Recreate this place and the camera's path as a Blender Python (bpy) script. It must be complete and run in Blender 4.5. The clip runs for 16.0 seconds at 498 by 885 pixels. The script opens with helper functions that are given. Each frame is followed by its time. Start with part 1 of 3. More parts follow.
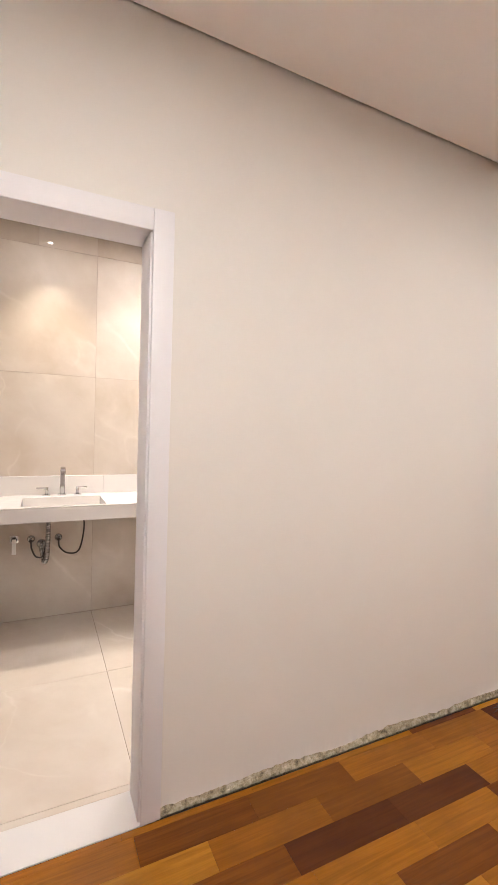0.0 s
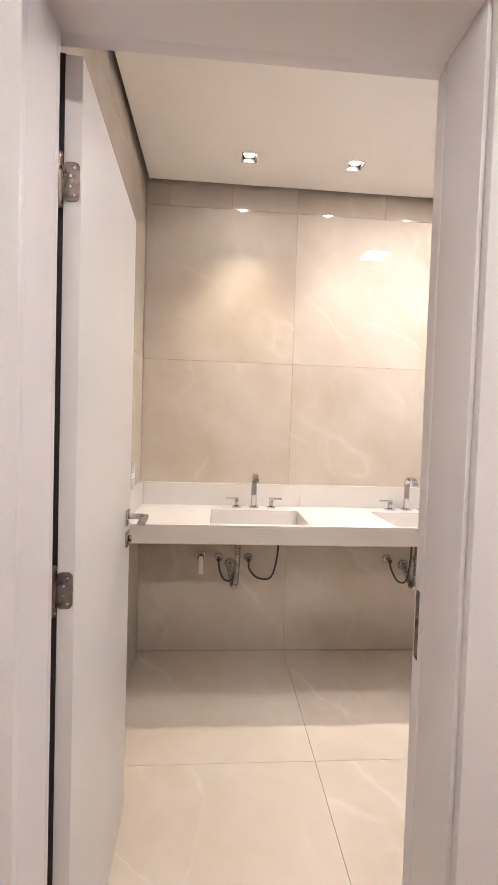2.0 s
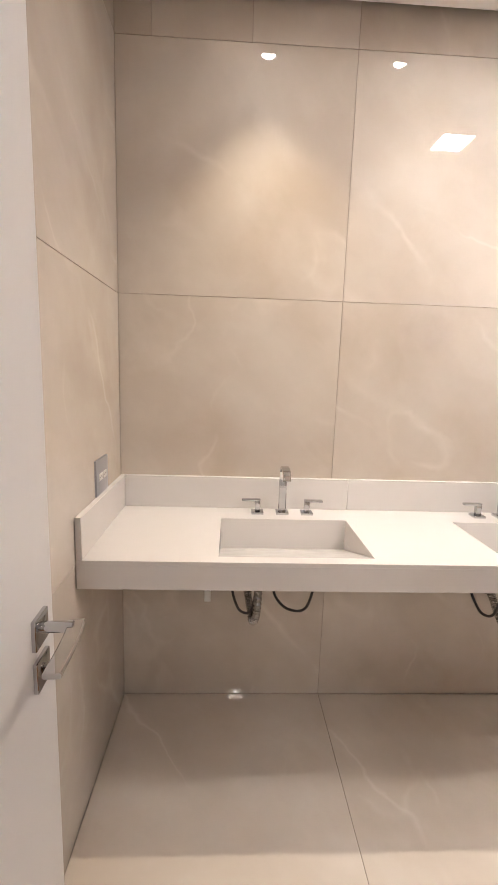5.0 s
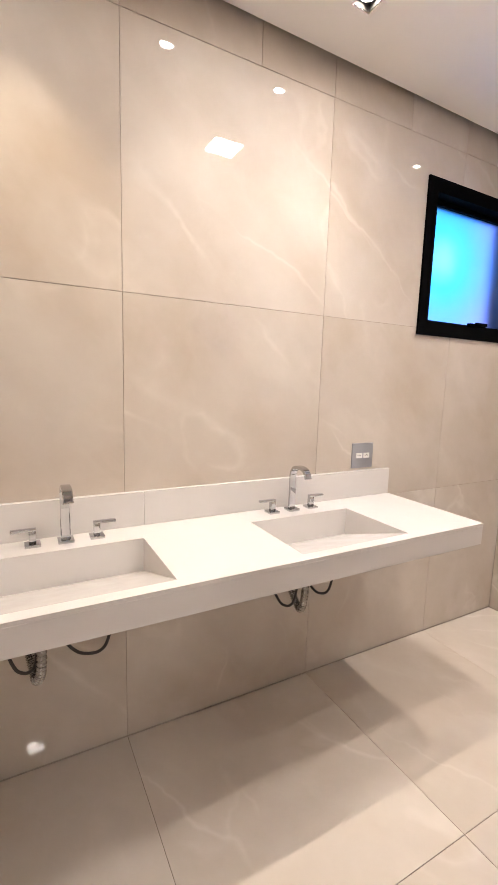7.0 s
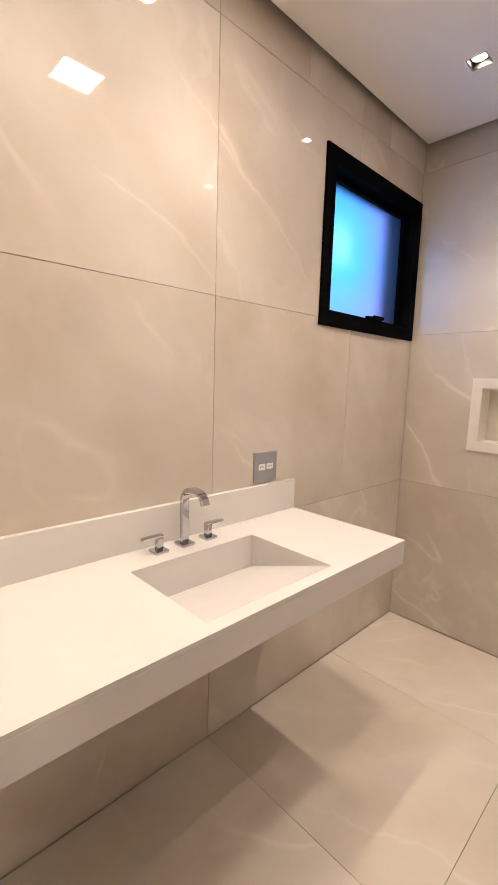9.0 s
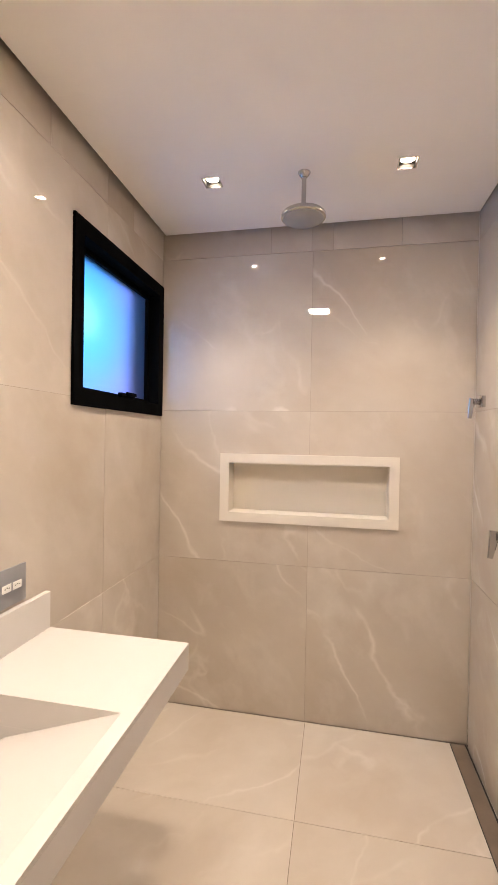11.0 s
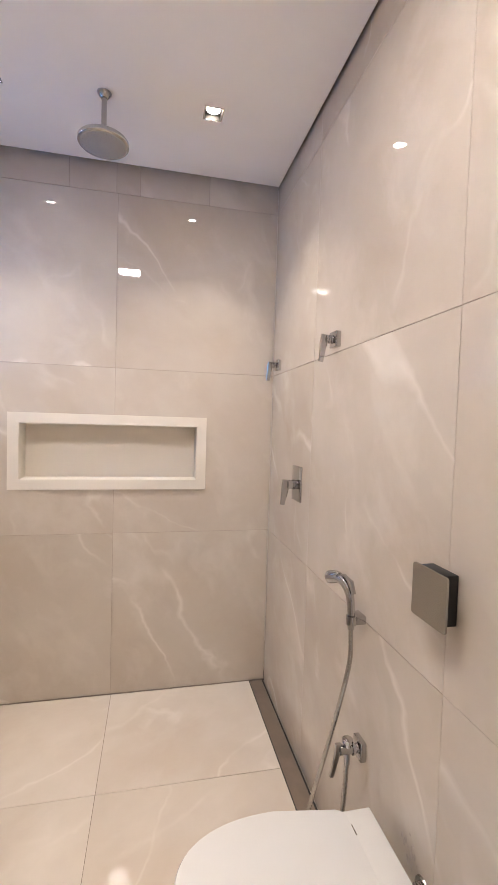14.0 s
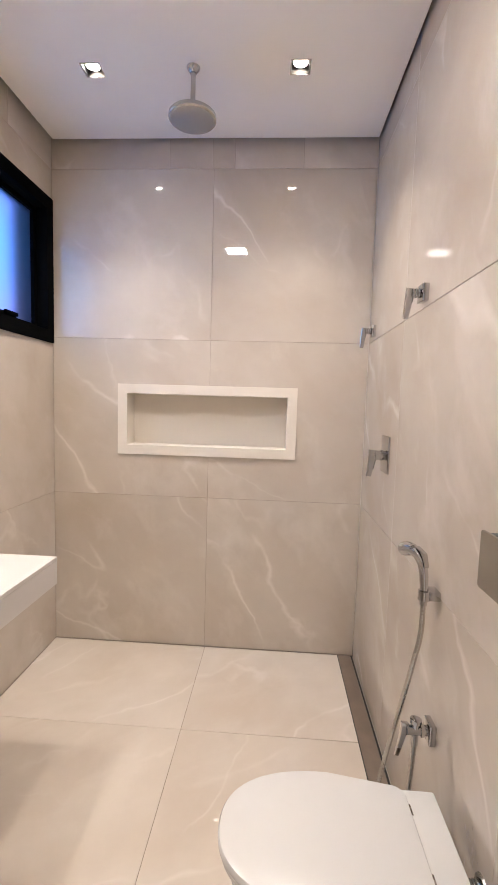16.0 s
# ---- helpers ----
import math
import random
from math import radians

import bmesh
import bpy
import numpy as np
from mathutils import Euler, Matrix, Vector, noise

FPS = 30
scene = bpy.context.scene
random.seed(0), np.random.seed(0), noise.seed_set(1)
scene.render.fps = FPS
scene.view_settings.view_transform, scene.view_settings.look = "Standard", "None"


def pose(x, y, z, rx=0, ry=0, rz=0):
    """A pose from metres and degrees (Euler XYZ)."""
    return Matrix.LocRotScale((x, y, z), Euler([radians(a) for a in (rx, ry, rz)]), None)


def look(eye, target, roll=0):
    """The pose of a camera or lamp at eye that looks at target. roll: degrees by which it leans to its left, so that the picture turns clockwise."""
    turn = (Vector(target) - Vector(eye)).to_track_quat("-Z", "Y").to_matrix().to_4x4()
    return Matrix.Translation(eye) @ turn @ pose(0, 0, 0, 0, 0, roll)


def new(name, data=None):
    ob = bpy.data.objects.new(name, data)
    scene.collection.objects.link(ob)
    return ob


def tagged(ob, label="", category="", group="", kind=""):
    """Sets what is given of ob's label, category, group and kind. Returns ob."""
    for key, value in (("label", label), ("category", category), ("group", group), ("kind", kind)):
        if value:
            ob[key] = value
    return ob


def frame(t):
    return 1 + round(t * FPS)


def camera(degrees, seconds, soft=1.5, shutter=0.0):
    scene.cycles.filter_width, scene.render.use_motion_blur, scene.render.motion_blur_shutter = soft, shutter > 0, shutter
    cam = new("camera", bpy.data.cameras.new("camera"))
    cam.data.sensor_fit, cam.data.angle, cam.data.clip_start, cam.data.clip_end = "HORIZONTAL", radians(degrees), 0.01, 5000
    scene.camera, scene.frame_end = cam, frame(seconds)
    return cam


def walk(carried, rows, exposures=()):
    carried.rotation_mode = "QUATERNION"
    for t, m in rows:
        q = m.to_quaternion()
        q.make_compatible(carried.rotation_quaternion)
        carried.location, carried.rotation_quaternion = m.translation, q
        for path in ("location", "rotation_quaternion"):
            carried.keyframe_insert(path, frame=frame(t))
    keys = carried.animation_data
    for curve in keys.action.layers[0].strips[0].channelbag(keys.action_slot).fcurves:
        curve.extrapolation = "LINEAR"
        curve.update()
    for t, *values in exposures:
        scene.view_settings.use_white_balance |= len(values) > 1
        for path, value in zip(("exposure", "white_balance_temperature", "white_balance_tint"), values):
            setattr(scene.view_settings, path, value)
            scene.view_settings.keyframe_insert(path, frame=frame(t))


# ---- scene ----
cam = camera(59.6, 16.0, 1.0)
PATH = [
    (0, (0.55, -1.731, 1.435), (1.41, 0.074, 1.378), 1.7),
    (0.5, (0.521, -1.64, 1.442), (0.975, 0.306, 1.377), 2.1),
    (1, (0.502, -1.435, 1.452), (0.733, 0.551, 1.38), 1.9),
    (1.5, (0.472, -1.188, 1.434), (0.643, 0.803, 1.351), 1.8),
    (2, (0.462, -0.894, 1.404), (0.606, 1.099, 1.334), 1.8),
    (2.5, (0.434, -0.674, 1.391), (0.528, 1.321, 1.281), 1.9),
    (3, (0.422, -0.502, 1.381), (0.488, 1.487, 1.177), 1.9),
    (3.2, (0.4, -0.438, 1.377), (0.484, 1.546, 1.141), 2.0),
    (5.3, (0.487, -0.008, 1.513), (0.577, 1.964, 1.191), 1.8),
    (5.5, (0.505, 0.018, 1.511), (0.637, 1.992, 1.212), 1.8),
    (6, (0.541, 0.062, 1.513), (0.938, 2.002, 1.233), 1.7),
    (6.5, (0.55, 0.096, 1.504), (1.272, 1.94, 1.226), 1.6),
    (7, (0.544, 0.127, 1.496), (1.494, 1.864, 1.213), 1.7),
    (7.5, (0.555, 0.151, 1.492), (1.682, 1.778, 1.208), 1.6),
    (8, (0.612, 0.219, 1.478), (1.84, 1.771, 1.188), 1.6),
    (8.5, (0.706, 0.375, 1.485), (2.005, 1.869, 1.196), 1.7),
    (9, (0.776, 0.508, 1.493), (2.155, 1.929, 1.215), 1.7),
    (9.5, (0.799, 0.614, 1.544), (2.443, 1.729, 1.309), 1.6),
    (10, (0.742, 0.717, 1.6), (2.579, 1.489, 1.427), 1.5),
    (10.2, (0.744, 0.706, 1.596), (2.620, 1.387, 1.472), 1.4),
    (12.3, (1.115, 0.772, 1.746), (3.114, 0.786, 1.686), 1.5),
    (12.5, (1.13, 0.751, 1.739), (3.129, 0.703, 1.675), 1.6),
    (13, (1.084, 0.692, 1.686), (3.07, 0.467, 1.624), 1.6),
    (13.5, (0.968, 0.678, 1.593), (2.932, 0.31, 1.529), 1.7),
    (14, (0.922, 0.669, 1.519), (2.874, 0.24, 1.435), 1.7),
    (14.5, (0.886, 0.67, 1.478), (2.832, 0.224, 1.353), 1.7),
    (15, (0.851, 0.594, 1.462), (2.796, 0.153, 1.318), 1.6),
    (15.5, (0.852, 0.548, 1.445), (2.833, 0.319, 1.293), 1.7),
    (16, (0.909, 0.499, 1.454), (2.898, 0.616, 1.276), 1.7),
]
EXPOSURES = [(0.0, 0.68, 6150, 10), (0.7, 0.64, 6150, 10), (1.5, 0.42, 6150, 10), (2.0, 0.48, 6200, 10), (3.0, 0.33, 6200, 10), (5.5, 0.24, 6250, 10), (7.5, 0.26, 6350, 11), (9.0, -0.04, 7050, 12), (10.0, 0.0, 7150, 12), (12.5, 0.2, 7400, 11), (13.0, 0.18, 7000, 10), (14.5, 0.13, 6300, 10), (16.0, 0.18, 6330, 10)]
walk(cam, [(t, look(eye, target, roll)) for t, eye, target, roll in PATH], EXPOSURES)

# ---- plan, in metres ----
LX, WY, CZ = 3.372, 1.787, 2.85          # bathroom length, width, ceiling height
HALL_Y, HALL_X0, HALL_X1, HALL_Y0 = -0.19, 0.02, 4.6, -3.2
PANEL = (1.705, 0.91)
SPOTS = [(0.588, 1.490, 0), (1.17, 1.490, 0), (1.722, 1.490, 0), (2.85, 1.327, 0), (2.85, 0.445, 0)]
# unseen panels added to light the hall, the first set from a reflection
UNSEEN_HALL_PANELS = [(0.62, -1.69), (2.7, -1.69)]
WARM = (1.0, 0.90, 0.805)
AMBER = (1.0, 0.83, 0.62)                 # the bulb nearest the door burns yellower

# ---- world and large lights ----
world = bpy.data.worlds.new("dusk")
scene.world = world
world.use_nodes = True
wn = world.node_tree
sky = wn.nodes.new("ShaderNodeTexSky")
sky.sky_type, sky.sun_disc = "NISHITA", False
sky.sun_elevation, sky.sun_rotation = radians(3), radians(200)
wn.links.new(sky.outputs[0], wn.nodes["Background"].inputs[0])
wn.nodes["Background"].inputs[1].default_value = 0.1


PANEL_GLOW, HALL_GLOW, BULB_GLOW, VANITY_WATTS, SHOWER_WATTS = 242.0, 246.0, 130.0, 35.0, 60.0
for x, y, tilt in SPOTS:
    data = bpy.data.lights.new("spot_lamp", "SPOT")
    data.energy = (VANITY_WATTS if y > 1.4 else SHOWER_WATTS) * (1.6 if x < 0.6 else 1.0)
    data.color = AMBER if x < 0.6 else WARM
    data.spot_size, data.spot_blend, data.shadow_soft_size = radians(77 if y > 1.4 else 94), 1.0, 0.012
    new("spot_lamp", data).matrix_world = pose(x, y, CZ + 0.006)

# ---- materials ----
def nodes_of(name):
    m = bpy.data.materials.new(name)
    m.use_nodes = True
    t = m.node_tree
    return m, t, t.nodes["Principled BSDF"]


def add(t, kind, **values):
    n = t.nodes.new(kind)
    for k, v in values.items():
        n.inputs[k.replace("_", " ")].default_value = v
    return n


def ramp(t, source, stops):
    r = t.nodes.new("ShaderNodeValToRGB")
    e = r.color_ramp.elements
    while len(e) < len(stops):
        e.new(0.5)
    for k, (p, c) in enumerate(stops):
        e[k].position, e[k].color = p, (*c, 1)
    t.links.new(source, r.inputs[0])
    return r.outputs[0]


def mixed(t, fac, a, b, kind="MIX"):
    n = t.nodes.new("ShaderNodeMix")
    n.data_type, n.blend_type = "RGBA", kind
    for socket, v in ((n.inputs[0], fac), (n.inputs[6], a), (n.inputs[7], b)):
        if isinstance(v, bpy.types.NodeSocket):
            t.links.new(v, socket)
        else:
            socket.default_value = v if not isinstance(v, tuple) else (*v, 1)
    return n.outputs[2]


def spread(t, value, lo, hi, a, b):
    n = t.nodes.new("ShaderNodeMapRange")
    n.inputs[1].default_value, n.inputs[2].default_value, n.inputs[3].default_value, n.inputs[4].default_value = lo, hi, a, b
    t.links.new(value, n.inputs[0])
    return n.outputs[0]


def local(t, shift=0.0, stretch=(1, 1, 1)):
    """Coordinates on the object, moved by a random step for each object."""
    c = t.nodes.new("ShaderNodeTexCoord")
    m = t.nodes.new("ShaderNodeMapping")
    m.inputs["Scale"].default_value = stretch
    t.links.new(c.outputs["Object"], m.inputs[0])
    if shift:
        info = t.nodes.new("ShaderNodeObjectInfo")
        mul = t.nodes.new("ShaderNodeVectorMath")
        mul.operation = "SCALE"
        mul.inputs[0].default_value = (shift, shift * 0.7, shift * 1.3)
        t.links.new(info.outputs["Random"], mul.inputs["Scale"])
        t.links.new(mul.outputs[0], m.inputs["Location"])
    return m.outputs[0]


def noise_of(t, co, scale, detail=4.0, rough=0.55, distortion=0.0):
    n = add(t, "ShaderNodeTexNoise", Scale=scale, Detail=detail, Roughness=rough, Distortion=distortion)
    t.links.new(co, n.inputs["Vector"])
    return n.outputs["Fac"]


def bump(t, shader, height, strength, distance=0.01):
    b = add(t, "ShaderNodeBump", Strength=strength, Distance=distance)
    t.links.new(height, b.inputs["Height"])
    t.links.new(b.outputs[0], shader.inputs["Normal"])


def plain(name, colour, rough, metal=0.0, vary=0.06, scale=6.0, grain=0.0, coat=0.0):
    """A surface of one colour with slight uneven tone, gloss and grain."""
    m, t, s = nodes_of(name)
    co = local(t, 3.0)
    n = noise_of(t, co, scale)
    dark = tuple(c * (1 - vary) for c in colour)
    light = tuple(min(1.0, c * (1 + vary)) for c in colour)
    t.links.new(ramp(t, n, [(0.3, dark), (0.7, light)]), s.inputs["Base Color"])
    t.links.new(spread(t, n, 0.3, 0.7, rough * 0.85, rough * 1.15), s.inputs["Roughness"])
    s.inputs["Metallic"].default_value = metal
    s.inputs["Coat Weight"].default_value = coat
    if grain:
        bump(t, s, noise_of(t, co, 220.0, 2.0), grain, 0.002)
    return m


def porcelain(name, base, veins, cloud):
    """Polished stone-look porcelain: drifting clouds, smoky slanted streaks and thin pale veins that come and go."""
    m, t, s = nodes_of(name)
    co = local(t, 23.0)

    def bent(angle, stretch, push, scale):
        """Coordinates warped by noise, turned to the veins' slant and stretched along it."""
        warp = add(t, "ShaderNodeTexNoise", Scale=scale, Detail=4.0, Roughness=0.5)
        t.links.new(co, warp.inputs["Vector"])
        moved = t.nodes.new("ShaderNodeVectorMath")
        moved.operation = "MULTIPLY_ADD"
        moved.inputs[1].default_value = (push, push, push)
        t.links.new(warp.outputs["Color"], moved.inputs[0])
        t.links.new(co, moved.inputs[2])
        turned = t.nodes.new("ShaderNodeMapping")
        turned.inputs["Rotation"].default_value = (0, 0, radians(angle))
        t.links.new(moved.outputs[0], turned.inputs[0])
        drawn = t.nodes.new("ShaderNodeMapping")
        drawn.inputs["Scale"].default_value = (stretch, 1, 1)
        t.links.new(turned.outputs[0], drawn.inputs[0])
        return drawn.outputs[0]

    def times(a, b):
        mul = t.nodes.new("ShaderNodeMath")
        mul.operation = "MULTIPLY"
        t.links.new(a, mul.inputs[0])
        t.links.new(b, mul.inputs[1])
        return mul.outputs[0]

    def off_middle(value):
        less = t.nodes.new("ShaderNodeMath")
        less.operation = "SUBTRACT"
        less.inputs[1].default_value = 0.5
        t.links.new(value, less.inputs[0])
        size = t.nodes.new("ShaderNodeMath")
        size.operation = "ABSOLUTE"
        t.links.new(less.outputs[0], size.inputs[0])
        return size.outputs[0]

    big = noise_of(t, bent(50, 0.8, 0.35, 1.6), 2.4, 5.0, 0.52)
    small = noise_of(t, co, 9.0, 6.0, 0.6)
    dark = tuple(c * (1 - cloud * k) for c, k in zip(base, (0.75, 1.0, 1.3)))
    light = tuple(min(1, c * (1 + cloud * k)) for c, k in zip(base, (0.6, 0.75, 0.95)))
    colour = ramp(t, big, [(0.3, dark), (0.5, base), (0.70, light)])
    colour = mixed(t, spread(t, small, 0.35, 0.7, 0.0, 0.22), colour, tuple(c * 0.9 for c in base))
    pale = (0.90, 0.85, 0.80)
    # smoke that follows the veins
    smoke = noise_of(t, bent(60, 0.55, 0.30, 2.6), 4.0, 5.0, 0.55)
    colour = mixed(t, spread(t, smoke, 0.54, 0.74, 0.0, veins * 0.55), colour, pale)
    for angle, stretch, push, scale, core, halo, lo, hi, amount in (
            (52, 0.38, 0.22, 1.25, 0.0090, 0.045, 0.47, 0.60, veins),
            (34, 0.30, 0.18, 1.7, 0.0090, 0.040, 0.52, 0.64, veins * 0.75),
            (84, 0.45, 0.30, 2.1, 0.0140, 0.080, 0.53, 0.66, veins * 0.6)):
        ridge = off_middle(noise_of(t, bent(angle, stretch, push, 2.4), scale, 2.0, 0.4))
        where = spread(t, noise_of(t, bent(angle, 0.6, 0.1, 3.0), 2.3, 3.0), lo, hi, 0.0, 1.0)
        for width, part_of in ((core, 1.0), (halo, 0.30)):
            line = spread(t, ridge, 0.0, width, amount * part_of, 0.0)
            colour = mixed(t, times(line, where), colour, pale)
    info = t.nodes.new("ShaderNodeObjectInfo")
    tone = ramp(t, info.outputs["Random"], [(0.0, (0.93, 0.915, 0.89)), (1.0, (1.0, 1.0, 1.0))])
    colour = mixed(t, 1.0, colour, tone, "MULTIPLY")
    t.links.new(colour, s.inputs["Base Color"])
    t.links.new(spread(t, small, 0.3, 0.7, 0.006, 0.014), s.inputs["Roughness"])
    s.inputs["Specular IOR Level"].default_value = 1.0
    return m


def timber(name):
    m, t, s = nodes_of(name)
    co = local(t, 31.0, (1, 1, 1))
    info = t.nodes.new("ShaderNodeObjectInfo")
    tone = ramp(t, info.outputs["Random"], [(0.0, (0.075, 0.017, 0.002)), (0.2, (0.14, 0.036, 0.003)), (0.4, (0.28, 0.095, 0.006)), (0.75, (0.34, 0.125, 0.008)), (1.0, (0.48, 0.22, 0.018))])
    grain = noise_of(t, local(t, 31.0, (2.5, 55.0, 10.0)), 1.0, 6.0, 0.65, 0.6)
    cloud = noise_of(t, co, 5.0, 4.0)
    dark = mixed(t, 1.0, tone, (0.55, 0.5, 0.45), "MULTIPLY")
    colour = mixed(t, spread(t, grain, 0.38, 0.68, 0.0, 0.75), tone, dark)
    colour = mixed(t, spread(t, cloud, 0.45, 0.75, 0.0, 0.5), colour, dark)
    t.links.new(colour, s.inputs["Base Color"])
    t.links.new(spread(t, grain, 0.3, 0.7, 0.15, 0.24), s.inputs["Roughness"])
    s.inputs["Specular IOR Level"].default_value = 0.32
    bump(t, s, grain, 0.12, 0.002)
    return m


def mortar(name):
    m, t, s = nodes_of(name)
    co = local(t)
    n = noise_of(t, co, 38.0, 6.0, 0.7)
    t.links.new(ramp(t, n, [(0.32, (0.10, 0.085, 0.05)), (0.5, (0.42, 0.36, 0.24)), (0.7, (0.70, 0.64, 0.52))]), s.inputs["Base Color"])
    s.inputs["Roughness"].default_value = 0.95
    bump(t, s, n, 0.8, 0.01)
    return m


def glow(name, colour, strength):
    m, t, s = nodes_of(name)
    s.inputs["Base Color"].default_value = (0.9, 0.9, 0.9, 1)
    s.inputs["Emission Color"].default_value = (*colour, 1)
    s.inputs["Emission Strength"].default_value = strength
    return m


M_TILE = porcelain("polished_porcelain", (0.575, 0.51, 0.44), 0.43, 0.12)
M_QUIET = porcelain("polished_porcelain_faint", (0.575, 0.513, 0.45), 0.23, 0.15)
M_FLOOR = porcelain("floor_porcelain", (0.62, 0.552, 0.48), 0.24, 0.12)
M_GROUT = plain("grey_grout", (0.38, 0.33, 0.28), 0.9, vary=0.15, scale=30)
M_JOINT = plain("dark_floor_joint", (0.16, 0.13, 0.10), 0.9, vary=0.2, scale=30)
M_CEIL = plain("ceiling_paint", (0.92, 0.89, 0.86), 0.85, vary=0.02, scale=2.0)
M_WALL = plain("hall_wall_paint", (0.72, 0.68, 0.63), 0.7, vary=0.025, scale=1.4)
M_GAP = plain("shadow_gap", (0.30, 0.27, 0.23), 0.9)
M_WHITE = plain("white_lacquer", (0.735, 0.71, 0.72), 0.45, vary=0.01, scale=3.0)
M_DOOR = plain("door_lacquer", (0.69, 0.67, 0.66), 0.42, vary=0.01, scale=2.0)
M_QUARTZ = plain("white_quartz", (0.64, 0.61, 0.59), 0.18, vary=0.006, scale=12.0)
M_NICHE = plain("niche_stone", (0.72, 0.665, 0.59), 0.45, vary=0.008, scale=9.0)
M_CHROME = plain("chrome", (0.52, 0.52, 0.53), 0.03, 1.0, vary=0.03)
M_STEEL = plain("hinge_steel", (0.25, 0.21, 0.18), 0.28, 1.0, vary=0.15, scale=40)
M_DARK = plain("dark_hollow", (0.015, 0.013, 0.012), 0.6)
M_BLACK = plain("black_aluminium", (0.0018, 0.0018, 0.002), 0.7, vary=0.2)
M_BLACK.node_tree.nodes["Principled BSDF"].inputs["Specular IOR Level"].default_value = 0.02
M_BOX = plain("black_plastic", (0.008, 0.008, 0.009), 0.5)
M_HOSE = plain("dark_rubber_hose", (0.035, 0.03, 0.028), 0.45)
M_CERAMIC = plain("white_ceramic", (0.64, 0.63, 0.61), 0.12, vary=0.01, coat=0.3)
M_LID = plain("lid_plastic", (0.61, 0.60, 0.585), 0.2, vary=0.01)
M_PLATE = plain("grey_plate", (0.36, 0.37, 0.40), 0.35, 0.5, vary=0.03)
M_SOCKET = plain("socket_white", (0.80, 0.80, 0.78), 0.35)
M_DRAIN = plain("bronze_drain", (0.23, 0.18, 0.14), 0.4, 0.4, vary=0.12, scale=12)
M_SATIN = plain("satin_steel", (0.48, 0.47, 0.45), 0.22, 1.0, vary=0.04)
M_FACE = plain("spray_face_grey", (0.36, 0.35, 0.34), 0.4, 0.3, vary=0.03)
M_WOOD = timber("hardwood_strip")
M_MORTAR = mortar("broken_mortar")
M_PANEL = glow("panel_diffuser", WARM, PANEL_GLOW)
M_HALLPANEL = glow("hall_diffuser", (1.0, 0.92, 0.85), HALL_GLOW)
M_BULB = glow("bulb_face", WARM, BULB_GLOW)


def frosted():
    m, t, s = nodes_of("frosted_glass")
    s.inputs["Base Color"].default_value = (0.40, 0.41, 0.47, 1)
    s.inputs["Transmission Weight"].default_value = 1.0
    s.inputs["Roughness"].default_value = 0.42
    s.inputs["IOR"].default_value = 1.25
    bump(t, s, noise_of(t, local(t), 160.0, 2.0), 0.1, 0.002)
    return m


def dusk_view():
    """Evening sky behind the frosted pane: pale cyan towards one side, deeper blue around it."""
    m, t, s = nodes_of("dusk_sky")
    c = t.nodes.new("ShaderNodeTexCoord")
    mp = t.nodes.new("ShaderNodeMapping")
    mp.inputs["Location"].default_value = (0.22, 0, -0.14)
    mp.inputs["Scale"].default_value = (1.9, 1.0, 1.9)
    g = t.nodes.new("ShaderNodeTexGradient")
    g.gradient_type = "SPHERICAL"
    t.links.new(c.outputs["Object"], mp.inputs[0])
    t.links.new(mp.outputs[0], g.inputs[0])
    col = ramp(t, g.outputs["Fac"], [(0.0, (0.22, 0.28, 0.90)), (0.35, (0.10, 0.33, 1.0)), (0.68, (0.03, 0.42, 1.0)), (1.0, (0.22, 0.68, 1.0))])
    s.inputs["Base Color"].default_value = (0, 0, 0, 1)
    t.links.new(col, s.inputs["Emission Color"])
    s.inputs["Emission Strength"].default_value = 5.6
    return m


M_FROST, M_DUSK = frosted(), dusk_view()
M_OUTWALL = plain("outside_render", (0.30, 0.28, 0.33), 0.9, vary=0.1)


# ---- mesh helpers ----
def mesh_of(name, bm, material, smooth=False):
    me = bpy.data.meshes.new(name)
    bm.normal_update()
    bm.to_mesh(me)
    bm.free()
    me.materials.append(material)
    if smooth:
        for p in me.polygons:
            p.use_smooth = True
        me.set_sharp_from_angle(angle=radians(40))
    return me


def part(name, bm, material, parent, label="", smooth=True):
    ob = new(name, mesh_of(name, bm, material, smooth))
    ob.parent = parent
    return tagged(ob, label)


def thing(name, m, label, category, group="", kind=""):
    ob = new(name)
    ob.empty_display_size = 0.05
    ob.matrix_world = m if isinstance(m, Matrix) else Matrix.Translation(m)
    return tagged(ob, label, category, group, kind)


def structure(name, bm, material, label, smooth=False):
    return tagged(new(name, mesh_of(name, bm, material, smooth)), label, name.split("_")[0], "", "structure")


def box(x0, x1, y0, y1, z0, z1, bevel=0.0, seg=2, bm=None):
    made = bmesh.new()
    bmesh.ops.create_cube(made, size=1.0)
    bmesh.ops.transform(made, matrix=Matrix.Translation(((x0 + x1) / 2, (y0 + y1) / 2, (z0 + z1) / 2)) @ Matrix.Diagonal((x1 - x0, y1 - y0, z1 - z0, 1)), verts=made.verts)
    if bevel:
        bmesh.ops.bevel(made, geom=made.edges[:], offset=bevel, segments=seg, affect="EDGES", profile=0.5)
    return joined(bm, made)


def joined(bm, made):
    if bm is None:
        return made
    me = bpy.data.meshes.new("tmp")
    made.to_mesh(me)
    made.free()
    bm.from_mesh(me)
    bpy.data.meshes.remove(me)
    return bm


